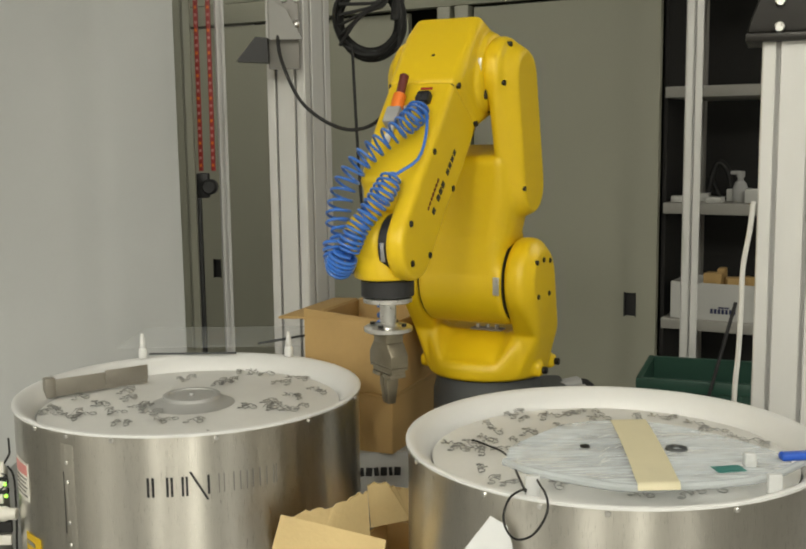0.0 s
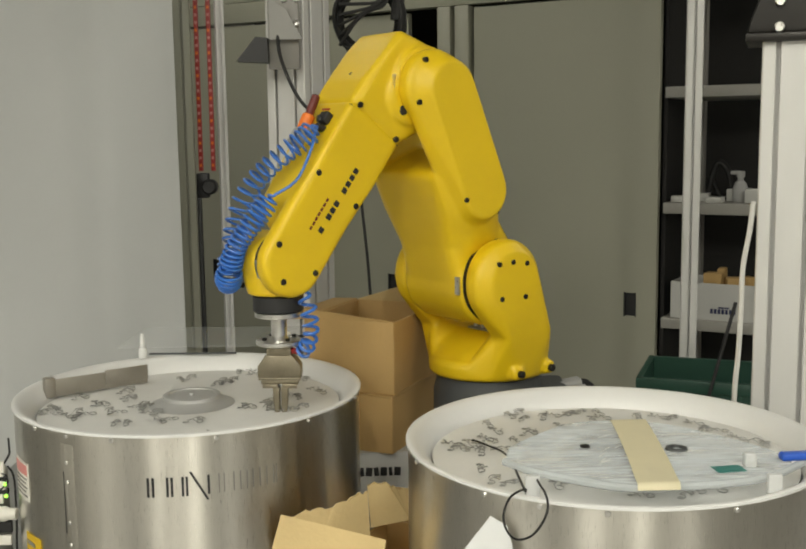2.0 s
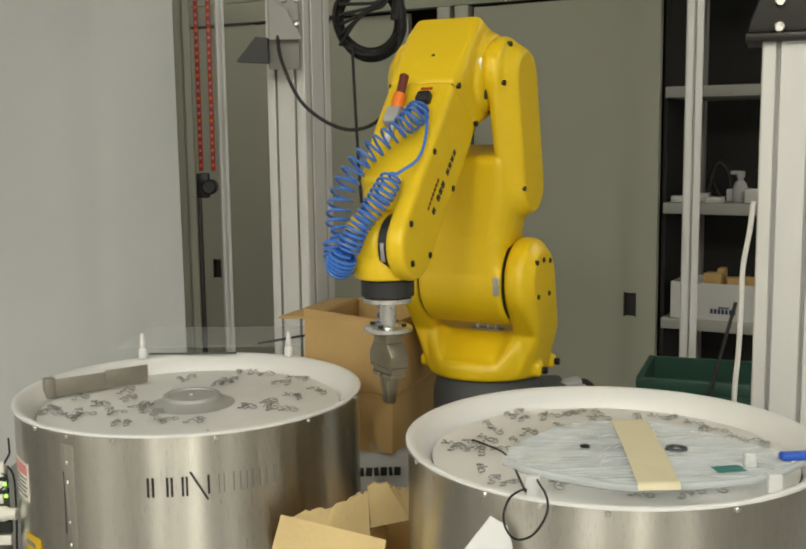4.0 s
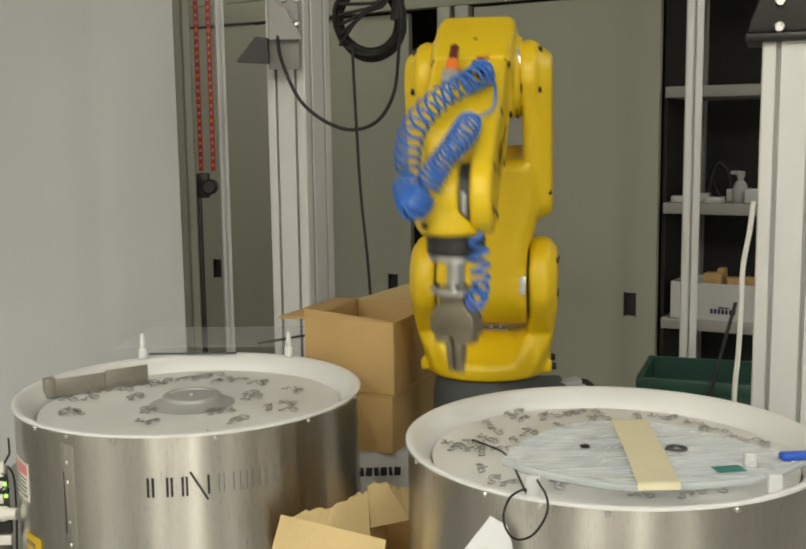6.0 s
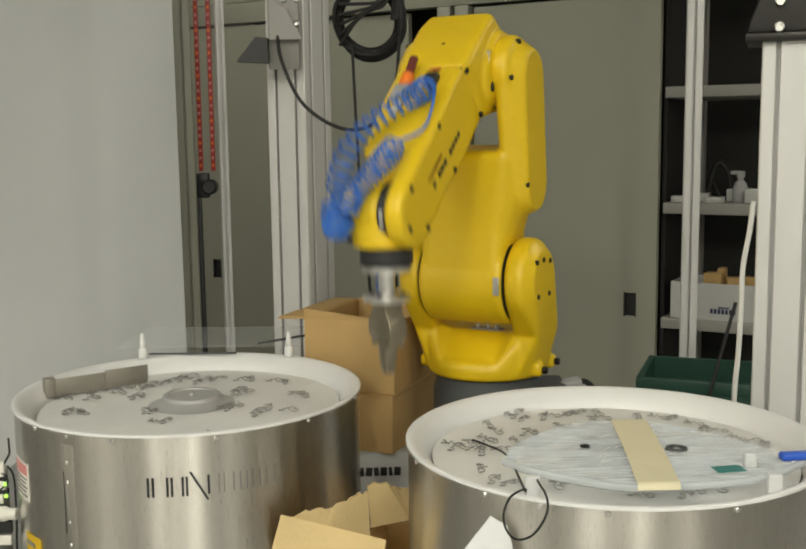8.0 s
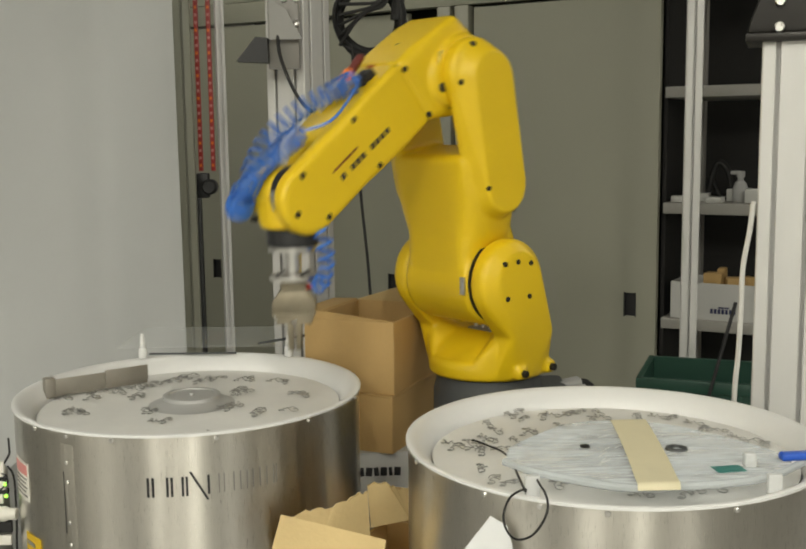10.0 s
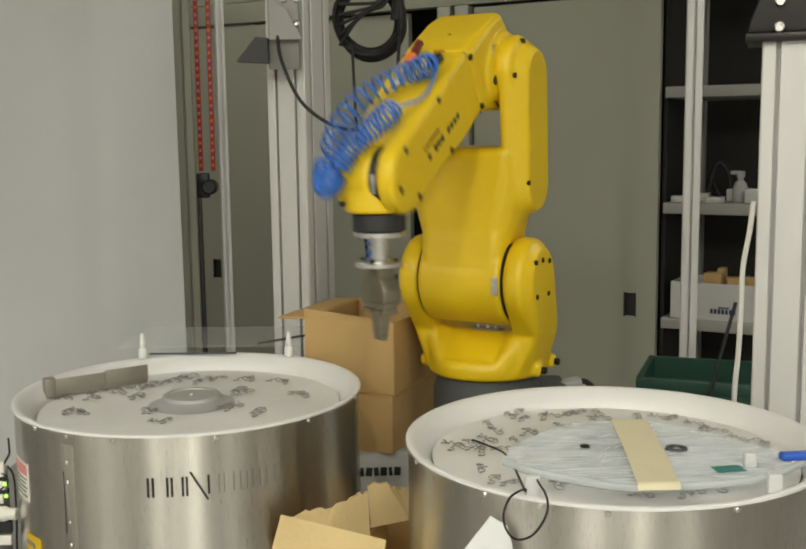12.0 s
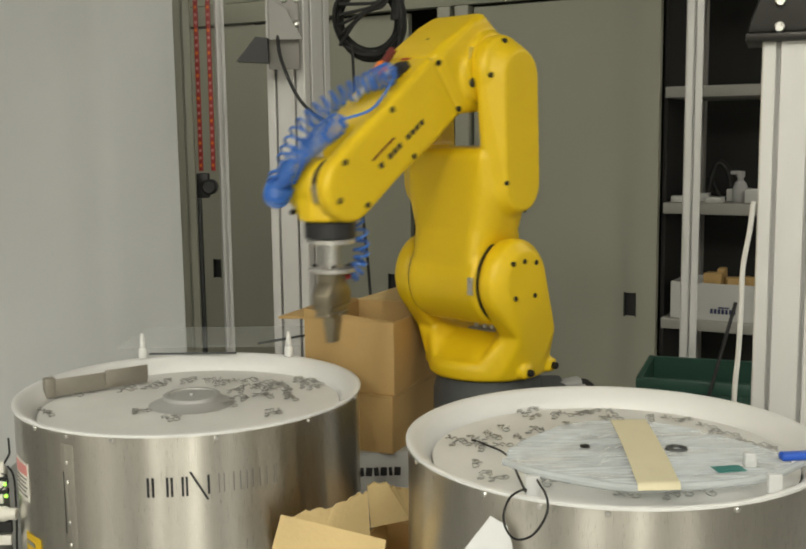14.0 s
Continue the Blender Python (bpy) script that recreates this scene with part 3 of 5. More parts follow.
def cartons():
    c = carton("carton", "marked grey-white carton at the foot of the stack", 0.17, 0.15, 0.128, pose(-0.205, 0.045, TABLE_Z, 0, 0, 4), mat=PAPER)
    for x0, x1, tilt in ((-0.060, -0.048, 8), (-0.045, -0.036, -6), (-0.033, -0.025, 5), (-0.022, -0.012, -4), (-0.009, 0.002, 6), (0.005, 0.013, -7), (0.016, 0.027, 3), (0.030, 0.036, -5), (0.039, 0.050, 4)):
        part("marker_bar", boxed(-(x1 - x0) / 2, (x1 - x0) / 2, -0.0008, 0.0002, -0.007, 0.008, 0.0003, pose((x0 + x1) / 2, -0.0755, 0.098, 0, tilt, 0)), INK, c, "black marker bar")
    carton("carton", "brown cardboard box in the middle of the stack", 0.155, 0.22, 0.095, pose(-0.1887, 0.0885, 0.0325, 0, 0, -24))
    top = carton("carton", "open brown cardboard box with raised flaps on the stack", 0.165, 0.22, 0.122, pose(-0.194, 0.0951, 0.132, 0, 0, -22), open_top=True,
           flaps=(("l", 0.05, 92),))
    lid = extruded(bmesh.new(), [(-0.08, 0.0), (0.08, 0.0), (0.062, 0.042), (0.04, 0.040)], -0.002, 0.002, pose(0, 0, 0, 90, 0, 0))
    flap = part("flap", lid, CARD_IN, top)
    flap.matrix_basis = pose(0, 0.108, 0.1225, 14, 0, 0)
    lid = extruded(bmesh.new(), [(-0.0825, 0.0), (0.0825, 0.0), (0.0825, 0.0015), (-0.0815, 0.017)], -0.002, 0.002, pose(0, 0, 0, 90, 0, 0))
    flap = part("flap", lid, CARD, top)
    flap.matrix_basis = pose(0, -0.108, 0.1222, 5, 0, 0)
    # the box between the bowls into which the parts fall
    a = math.degrees(math.atan2(-0.276, 0.575))
    drop = carton("drop_box", "open brown cardboard box between the bowls, torn edges", 0.118, 0.26, 0.078, pose(-0.176, -0.335, TABLE_Z, 0, 0, a), open_top=True,
           flaps=(("b", 0.05, 12),))
    # torn flaps that lean on the bowls
    for corners in ([(-0.299, -0.460, 0.086), (-0.166, -0.500, 0.067), (-0.172, -0.520, 0.037), (-0.314, -0.500, 0.031)],
                    [(-0.298, -0.430, 0.068), (-0.269, -0.420, 0.078), (-0.243, -0.410, 0.077), (-0.222, -0.400, 0.084), (-0.194, -0.388, 0.092), (-0.190, -0.392, 0.0), (-0.268, -0.440, 0.0)],
                    [(-0.198, -0.300, 0.071), (-0.172, -0.300, 0.073), (-0.154, -0.290, 0.057), (-0.137, -0.280, 0.058), (-0.138, -0.292, 0.014), (-0.192, -0.302, 0.008)]):
        bm = bmesh.new()
        if len(corners) > 4:
            corners = ragged(corners[:-2], 5, 0.0028) + corners[-2:]
        bm.faces.new([bm.verts.new(c) for c in corners])
        bmesh.ops.triangulate(bm, faces=bm.faces[:])
        bmesh.ops.solidify(bm, geom=bm.faces[:], thickness=0.004)
        bmesh.ops.transform(bm, matrix=drop.matrix_basis.inverted(), verts=bm.verts)
        part("torn_flap", bm, CARD_IN, drop, "torn cardboard flap")
    bm = bmesh.new()
    leaf = []
    for turn, z, r in ((-155, 0.0, 0.290), (-108, TABLE_Z, 0.285), (-125, 0.158, 0.262), (-129.5, 0.164, 0.262)):
        leaf.append(bm.verts.new((0.1134 + r * math.cos(radians(turn)), -0.4743 + r * math.sin(radians(turn)), z)))
    bm.faces.new(leaf)
    bmesh.ops.solidify(bm, geom=bm.faces[:], thickness=0.0006)
    thing("paper_sheet", bm, SHEET, "white paper sheet leaning on the steel bowl", "paper", smooth=False)


def room_all():
    room()
    cabinet_wall()
    curtain()
    machine_frame()
    light_curtain()
    bracket_and_cables()
    crate()
    cartons()


room_all()


# ---------------------------------------------------------------- the robot
def socket_bolt(parent, x, z, y, r=0.0052, down=False):
    m = pose(x, y, z, -90, 0, 0)
    bm = turned(bmesh.new(), [(r, -0.004), (r, 0.0018), (r * 0.8, 0.0028), (r * 0.4, 0.0028)], 12, m)
    return part("bolt", bm, BLACK_STEEL, parent, "black socket-head bolt")


def build_robot():
    robot = empty("robot_arm", "yellow six-axis industrial robot arm with gripper and blue coiled hose", "robot")
    # fixed foot
    bm = turned(bmesh.new(), [(0.098, TABLE_Z + 0.0), (0.098, 0.0), (0.096, 0.012), (0.092, 0.02), (0.092, 0.135), (0.088, 0.15), (0.086, 0.163)], 48)
    hull(bm, pebble((0.07, 0.02, 0.07), (0.14, 0.15, 0.13), 0.012))
    part("foot", bm, GREY_CAST, robot, "dark grey cast robot foot")
    for i, (y, z) in enumerate(((-0.05, 0.145), (-0.02, 0.147), (0.03, 0.146), (0.055, 0.143))):
        part("connector", rod(bmesh.new(), (0.128, y, z - 0.02), (0.165, y, z - 0.012), 0.009, 14, 0.002), GREY_PLASTIC, robot, "grey cable connector")
        part("cable", tube(bmesh.new(), curve_points([(0.163, y, z - 0.012), (0.19, y * 1.3 + 0.02, z - 0.03), (0.21, y * 1.6 + 0.05, z - 0.10), (0.22, y * 1.8 + 0.08, TABLE_Z + 0.006)], 16), 0.005, 8), CABLE, robot, "black robot cable")

    # turning shoulder: a low cone with facets, and two cheeks that hold the upper arm
    bm = turned(bmesh.new(), [(0.070, 0.1645), (0.094, 0.1655), (0.099, 0.170), (0.100, 0.184), (0.095, 0.196), (0.07, 0.205)], 40)

    def rim(a0, a1, z0=0.171, z1=0.188, r=0.0995):
        return [(r * math.cos(radians(t)), r * math.sin(radians(t)), z) for t in range(a0, a1 + 1, 10) for z in (z0, z1)]

    hull(bm, rim(-110, 110), pebble((0.008, 0, 0.232), (0.05, 0.14, 0.014), 0.006), pebble((-0.045, 0, 0.215), (0.05, 0.14, 0.05), 0.01))
    for s in (1, -1):
        side = rim(50, 140) if s > 0 else rim(-140, -50)
        waist = pebble((0.009, 0.090 * s, 0.245), (0.100, 0.044, 0.02), 0.008)
        hull(bm, puck((0.05, 0.33), 0.0685, *sorted((0.0725 * s, 0.108 * s)), 0.010, 32), puck((0.046, 0.33), 0.052, *sorted((0.09 * s, 0.1175 * s)), 0.004, 32), waist)
        hull(bm, waist, side)
        corner = rim(25, 65, 0.171, 0.184) if s > 0 else rim(-65, -25, 0.171, 0.184)
        hull(bm, pebble((0.036, 0.084 * s, 0.242), (0.03, 0.03, 0.02), 0.006), pebble((0.02, 0.05 * s, 0.228), (0.03, 0.03, 0.012), 0.005), corner)
        for x, y in ((0.029, 0.096), (-0.043, 0.092)):
            hull(bm, pebble((x, y * s, 0.181), (0.024, 0.026, 0.022), 0.005))
    turret = cast(part("shoulder", bm, YELLOW, robot), 0.0034, 3)
    for s in (1, -1):
        for x, z in ((0.0815, 0.3625), (0.053, 0.364), (0.0235, 0.36), (0.0765, 0.308), (0.0265, 0.3075)):
            socket_bolt(turret, x, z, 0.1170 * s, 0.0042) if s > 0 else None
        if s > 0:
            for x, y in ((0.029, 0.106), (-0.043, 0.102)):
                part("bolt", rod(bmesh.new(), (x, y, 0.181), (x, y + 0.010, 0.181), 0.006, 12, 0.001), BLACK_STEEL, turret, "black stop bolt")
        part("seam", turned(bmesh.new(), [(0.064, 0.0), (0.0672, 0.0), (0.0672, 0.0008), (0.064, 0.0008)], 40, Matrix.Translation((0.05, 0.0718 * s - 0.0004, 0.33)) @ TO_Y), BLACK, turret)
        part("data_label", boxed(0.1205, 0.1238, 0.0600, 0.0700, 0.314, 0.342, 0.0005), ALU, turret, "small pale label") if s > 0 else None
    part("connector_plate", boxed(0.006, 0.028, -0.02, 0.035, 0.2385, 0.2415, 0.001), GREY_PLASTIC, turret)
    for y in (-0.01, 0.008, 0.024):
        part("plug", rod(bmesh.new(), (0.018, y, 0.2405), (0.018, y, 0.247), 0.0035, 10), ALU, turret)

    # upper arm
    bm = bmesh.new()
    hull(bm, puck((0, 0), 0.073, -0.0715, 0.0715, 0.008, 40))
    neck = pebble((0.002, 0, 0.085), (0.112, 0.146, 0.04), 0.022)
    hull(bm, puck((0, 0.0), 0.071, -0.066, 0.066, 0.012, 36), neck)
    hull(bm, neck, pebble((0.001, 0, 0.172), (0.106, 0.170, 0.080), 0.014))
    for s in (1, -1):
        yl = sorted((0.05 * s, 0.09 * s))
        inner = sorted((0.067 * s, 0.085 * s))
        outer = sorted((0.08 * s, 0.109 * s))
        hull(bm, puck((-0.001, 0.327), 0.056, *inner, 0.007, 32), puck((-0.008, 0.15), 0.052, *inner, 0.007, 28), puck((-0.012, 0.318), 0.043, *outer, 0.004, 32), puck((-0.011, 0.154), 0.044, *outer, 0.004, 28))
        hull(bm, puck((0.001, 0.327), 0.055, *sorted((0.0595 * s, 0.09 * s)), 0.008, 32))
        hull(bm, puck((-0.004, 0.15), 0.053, yl[0], yl[1], 0.013, 28), pebble((0.002, 0.048 * s, 0.072), (0.10, 0.05, 0.05), 0.02))
    upper = cast(part("upper_arm", bm, YELLOW, robot), 0.0034, 3)
    for s in (1, -1):
        for x, z in ((0.0436, 0.321), (0.0087, 0.372), (0.029, 0.158)):
            socket_bolt(upper, x, z, 0.0925 if z > 0.2 else 0.1062, 0.0043) if s > 0 else part("bolt", rod(bmesh.new(), (x, -0.09, z), (x, -0.0965, z), 0.005, 12, 0.001), BLACK_STEEL, upper, "black socket-head bolt")
        part("bolt", rod(bmesh.new(), (-0.022, 0.086 * s, 0.114), (-0.028, 0.1 * s, 0.112), 0.005, 12, 0.001), BLACK_STEEL, upper, "black socket-head bolt")
        part("seam", turned(bmesh.new(), [(0.054, 0.0), (0.0592, 0.0), (0.0592, 0.0008), (0.054, 0.0008)], 36, Matrix.Translation((0.003, 0.0588 * s, 0.327)) @ TO_Y), BLACK, upper)

    # forearm
    bm = bmesh.new()
    hull(bm, puck((0.0, 0.0), 0.060, -0.0665, 0.0665, 0.008, 32))
    hull(bm, puck((0.0, 0.0), 0.062, -0.058, 0.058, 0.01, 32), pebble((-0.014, 0, 0.045), (0.066, 0.114, 0.07), 0.014), pebble((0.038, 0, 0.0515), (0.10, 0.114, 0.065), 0.008), pebble((0.06, 0, 0.03), (0.07, 0.112, 0.10), 0.012))
    hull(bm, puck((0.03, 0.012), 0.045, -0.0665, 0.0665, 0.012, 24))
    hull(bm, pebble((0.038, 0, 0.0515), (0.10, 0.114, 0.065), 0.008), pebble((0.0725, 0, 0.036), (0.050, 0.106, 0.107), 0.008))
    fore = cast(part("forearm", bm, YELLOW, robot), 0.0028, 2)
    bm = bmesh.new()
    hull(bm, pebble((0.1345, 0, 0.036), (0.088, 0.1035, 0.105), 0.008), pebble((0.245, 0, 0.036), (0.05, 0.097, 0.10), 0.012))
    hull(bm, pebble((0.25, 0.034, 0.036), (0.05, 0.029, 0.10), 0.01), puck((0.335, 0.036), 0.049, 0.021, 0.0488, 0.008, 30))
    hull(bm, pebble((0.245, -0.012, 0.036), (0.06, 0.07, 0.088), 0.014), pebble((0.285, -0.012, 0.036), (0.02, 0.06, 0.06), 0.012))
    cast(part("forearm_cover", bm, YELLOW, fore), 0.0026, 2)
    for x, z in ((0.0901, 0.0746), (0.0931, -0.0061), (0.2086, 0.0758), (0.2125, -0.0042), (0.3259, 0.0724), (0.3279, -0.0009), (0.3656, 0.0371)):
        y = 0.0525 if x < 0.1 else (0.0490 if x < 0.25 else 0.0482)
        socket_bolt(fore, x, z, y, 0.0046)
        part("bolt", rod(bmesh.new(), (x, -y + 0.004, z), (x, -y - 0.002, z), 0.0046, 12, 0.001), BLACK_STEEL, fore, "black socket-head bolt") if x < 0.25 else None
    part("plug", rod(bmesh.new(), (0.056, 0.058, 0.0153), (0.056, 0.068, 0.0153), 0.008, 16, 0.002), BLACK, fore, "black plastic plug")
    for y in (0.0,):
        part("bolt", rod(bmesh.new(), (0.043, y + 0.004, 0.078), (0.043, y + 0.004, 0.0885), 0.004, 12, 0.001), BLACK_STEEL, fore, "black socket-head bolt")
    part("seam", boxed(0.0978, 0.0983, -0.0510, 0.0510, -0.0154, 0.0874, 0.0002), BLACK, fore)
    strip = bmesh.new()
    for t in range(38, 70, 4):
        box(strip, 0.0600, 0.0622, 0.0590, 0.0650, -0.0024, 0.0024, 0, pose(0, 0, 0, 0, -t, 0))
    part("joint_label", strip, ALU, fore, "pale label on the elbow ring")
    # the maker's lettering, as plain bars
    for i in range(10):
        part("print_bar", boxed(0.168 + i * 0.0112, 0.1760 + i * 0.0112, 0.0450, 0.0522 - i * 0.00028, 0.0220, 0.0300), INK, fore, "black printed bar") if i not in (4, 8) else None
    for i in range(7):
        part("print_bar", boxed(0.230 + i * 0.0078, 0.2355 + i * 0.0078, 0.0450, 0.0508 - i * 0.0002, 0.0405, 0.0436), MAROON, fore, "dark red printed bar")
    # valve and couplings on top of the forearm
    v = part("air_valve", boxed(0.150, 0.178, -0.030, -0.008, 0.083, 0.106, 0.003), GREY_PLASTIC, fore, "grey air valve")
    part("collar", rod(bmesh.new(), (0.152, -0.019, 0.096), (0.125, -0.019, 0.1), 0.0095, 16, 0.002), ORANGE, v, "orange locking collar")
    part("plug", rod(bmesh.new(), (0.126, -0.019, 0.1), (0.094, -0.019, 0.106), 0.0065, 14, 0.002), MAROON, v, "dark red plug")
    part("nipple", rod(bmesh.new(), (0.176, -0.019, 0.093), (0.205, -0.02, 0.092), 0.005, 12, 0.001), WHITE_CABLE, v)
    for y, x in ((0.012, 0.128), (0.02, 0.142)):
        part("coupling", rod(bmesh.new(), (x, y, 0.084), (x + 0.004, y, 0.102), 0.006, 12, 0.002), BLACK, fore, "black push-in coupling")
    part("lever", boxed(0.116, 0.119, 0.012, 0.030, 0.100, 0.103, 0.0008), RED, fore, "red valve lever")
    part("coupling", boxed(0.118, 0.136, 0.006, 0.026, 0.084, 0.1, 0.003), BLACK, fore, "black push-in coupling")
    part("nipple", rod(bmesh.new(), (0.146, -0.008, 0.094), (0.142, 0.012, 0.096), 0.004, 12), ALU, fore)
    # coiled hose, in two runs
    a = [(0.150, 0.026, 0.104), (0.172, 0.022, 0.108), (0.196, 0.012, 0.114), (0.224, -0.010, 0.116), (0.252, -0.034, 0.112), (0.286, -0.052, 0.102), (0.324, -0.056, 0.088), (0.352, -0.052, 0.076)]
    part("coiled_hose", tube(bmesh.new(), coil_points(a, 19, 0.0150, 16), 0.0020, 6), BLUE_HOSE, fore, "blue coiled air hose")
    b = [(0.352, -0.052, 0.076), (0.376, -0.050, 0.066), (0.390, -0.044, 0.062), (0.388, -0.038, 0.068), (0.378, -0.030, 0.078)]
    part("coiled_hose", tube(bmesh.new(), coil_points(b, 13, 0.0170, 18), 0.0024, 6), BLUE_HOSE, fore, "blue coiled air hose, tightly wound")
    b = [(0.378, -0.030, 0.078), (0.350, -0.012, 0.096), (0.312, 0.008, 0.104), (0.268, 0.020, 0.104)]
    part("coiled_hose", tube(bmesh.new(), coil_points(b, 16, 0.0145, 16), 0.0021, 6), BLUE_HOSE, fore, "blue coiled air hose")
    part("hose_bend", tube(bmesh.new(), curve_points([(0.268, 0.022, 0.104), (0.235, 0.042, 0.096), (0.19, 0.042, 0.1), (0.16, 0.032, 0.103), (0.14, 0.018, 0.098)], 18), 0.0022, 6), BLUE_HOSE, fore)

    # wrist, in a frame at its axis with the tool straight down
    bm = bmesh.new()
    hull(bm, puck((0, 0), 0.043, -0.050, 0.009, 0.008, 30))
    hull(bm, puck((0, 0), 0.040, -0.046, 0.008, 0.008, 30), [(0.041 * math.cos(t), 0.041 * math.sin(t) - 0.004, -0.047) for t in (2 * math.pi * i / 28 for i in range(28))])
    wrist = cast(part("wrist", bm, YELLOW, robot), 0.003, 3)
    bm = turned(bmesh.new(), [(0.0418, 0), (0.0418, 0.0125)], 32, Matrix.Translation((0, 0.0085, 0)) @ TO_Y)
    part("joint_ring", bm, BLACK, wrist, "black joint ring")
    part("joint_label", boxed(0.0395, 0.0422, 0.0115, 0.0175, -0.014, 0.012, 0.0005, pose(0, 0, 0, 0, 8, 0)), ALU, wrist, "silver label on the joint ring")
    for x in (-0.022, 0.022):
        part("bolt", rod(bmesh.new(), (x + 0.018, -0.03, -0.034), (x + 0.02, -0.036, -0.034), 0.004, 10), BLACK_STEEL, wrist)

    # tool
    tool = part("tool_flange", turned(bmesh.new(), [(0.034, -0.0475), (0.0365, -0.0495), (0.0365, -0.070), (0.034, -0.0715)], 36), BLACK, robot, "black tool flange ring")
    part("plate", turned(bmesh.new(), [(0.032, -0.0717), (0.034, -0.073), (0.034, -0.079), (0.032, -0.080)], 36), ALU, tool, "bright aluminium plate")
    part("column", turned(bmesh.new(), [(0.014, -0.080), (0.0115, -0.084), (0.0115, -0.109), (0.015, -0.113)], 24), ALU, tool, "bright aluminium column")
    part("plate", turned(bmesh.new(), [(0.031, -0.113), (0.0335, -0.1145), (0.0335, -0.1195), (0.031, -0.121)], 36), ALU, tool, "bright aluminium plate")
    for t in (0, 90, 180, 270):
        c, s = math.cos(radians(t + 35)), math.sin(radians(t + 35))
        part("bolt", turned(bmesh.new(), [(0.0035, -0.1125), (0.0035, -0.109), (0.002, -0.109)], 10, pose(0.024 * c, 0.024 * s, 0)), BLACK_STEEL, tool)
    bm = bmesh.new()
    box(bm, -0.018, 0.018, -0.0135, 0.0135, -0.137, -0.1212, 0.0015)
    hull(bm, pebble((0, 0, -0.140), (0.040, 0.027, 0.010), 0.0015), pebble((0, 0, -0.159), (0.062, 0.027, 0.018), 0.0015))
    box(bm, -0.0305, 0.0305, -0.013, 0.013, -0.1715, -0.1682, 0.0008)
    box(bm, -0.027, 0.027, -0.0105, 0.0105, -0.1775, -0.1717, 0.0008)
    part("gripper_body", bm, GRIP_STEEL, tool, "burnished steel parallel gripper")
    for s in (1, -1):
        bm = bmesh.new()
        box(bm, *sorted((0.003 * s, 0.025 * s)), -0.0125, 0.0125, -0.1835, -0.1778, 0.001)
        box(bm, *sorted((0.0012 * s, 0.0105 * s)), -0.009, 0.009, -0.198, -0.1836, 0.001)
        hull(bm, pebble((0.0058 * s, 0, -0.199), (0.009, 0.016, 0.006), 0.001), pebble((0.0052 * s, 0, -0.219), (0.0078, 0.011, 0.006), 0.001))
        part("finger", bm, GRIP_STEEL, tool, "steel gripper finger")
    part("coupling", rod(bmesh.new(), (0.014, -0.004, -0.129), (0.030, -0.012, -0.130), 0.0045, 12, 0.001), RED, tool, "red push-in coupling")
    part("coiled_hose", tube(bmesh.new(), coil_points([(0.030, -0.012, -0.130), (0.042, -0.018, -0.120), (0.048, -0.022, -0.10), (0.046, -0.022, -0.075), (0.041, -0.018, -0.042)], 7, 0.0105), 0.0026, 6), BLUE_HOSE, tool, "blue coiled air hose")
    return turret, upper, fore, wrist, tool


ROBOT = build_robot()


# ---------------------------------------------------------------- the feeder bowls
RIM_Z = 0.19
BOWL_R = 0.2542
LEFT_BOWL = Vector((-0.4621, -0.1981, 0))
RIGHT_BOWL = Vector((0.1134, -0.4743, 0))


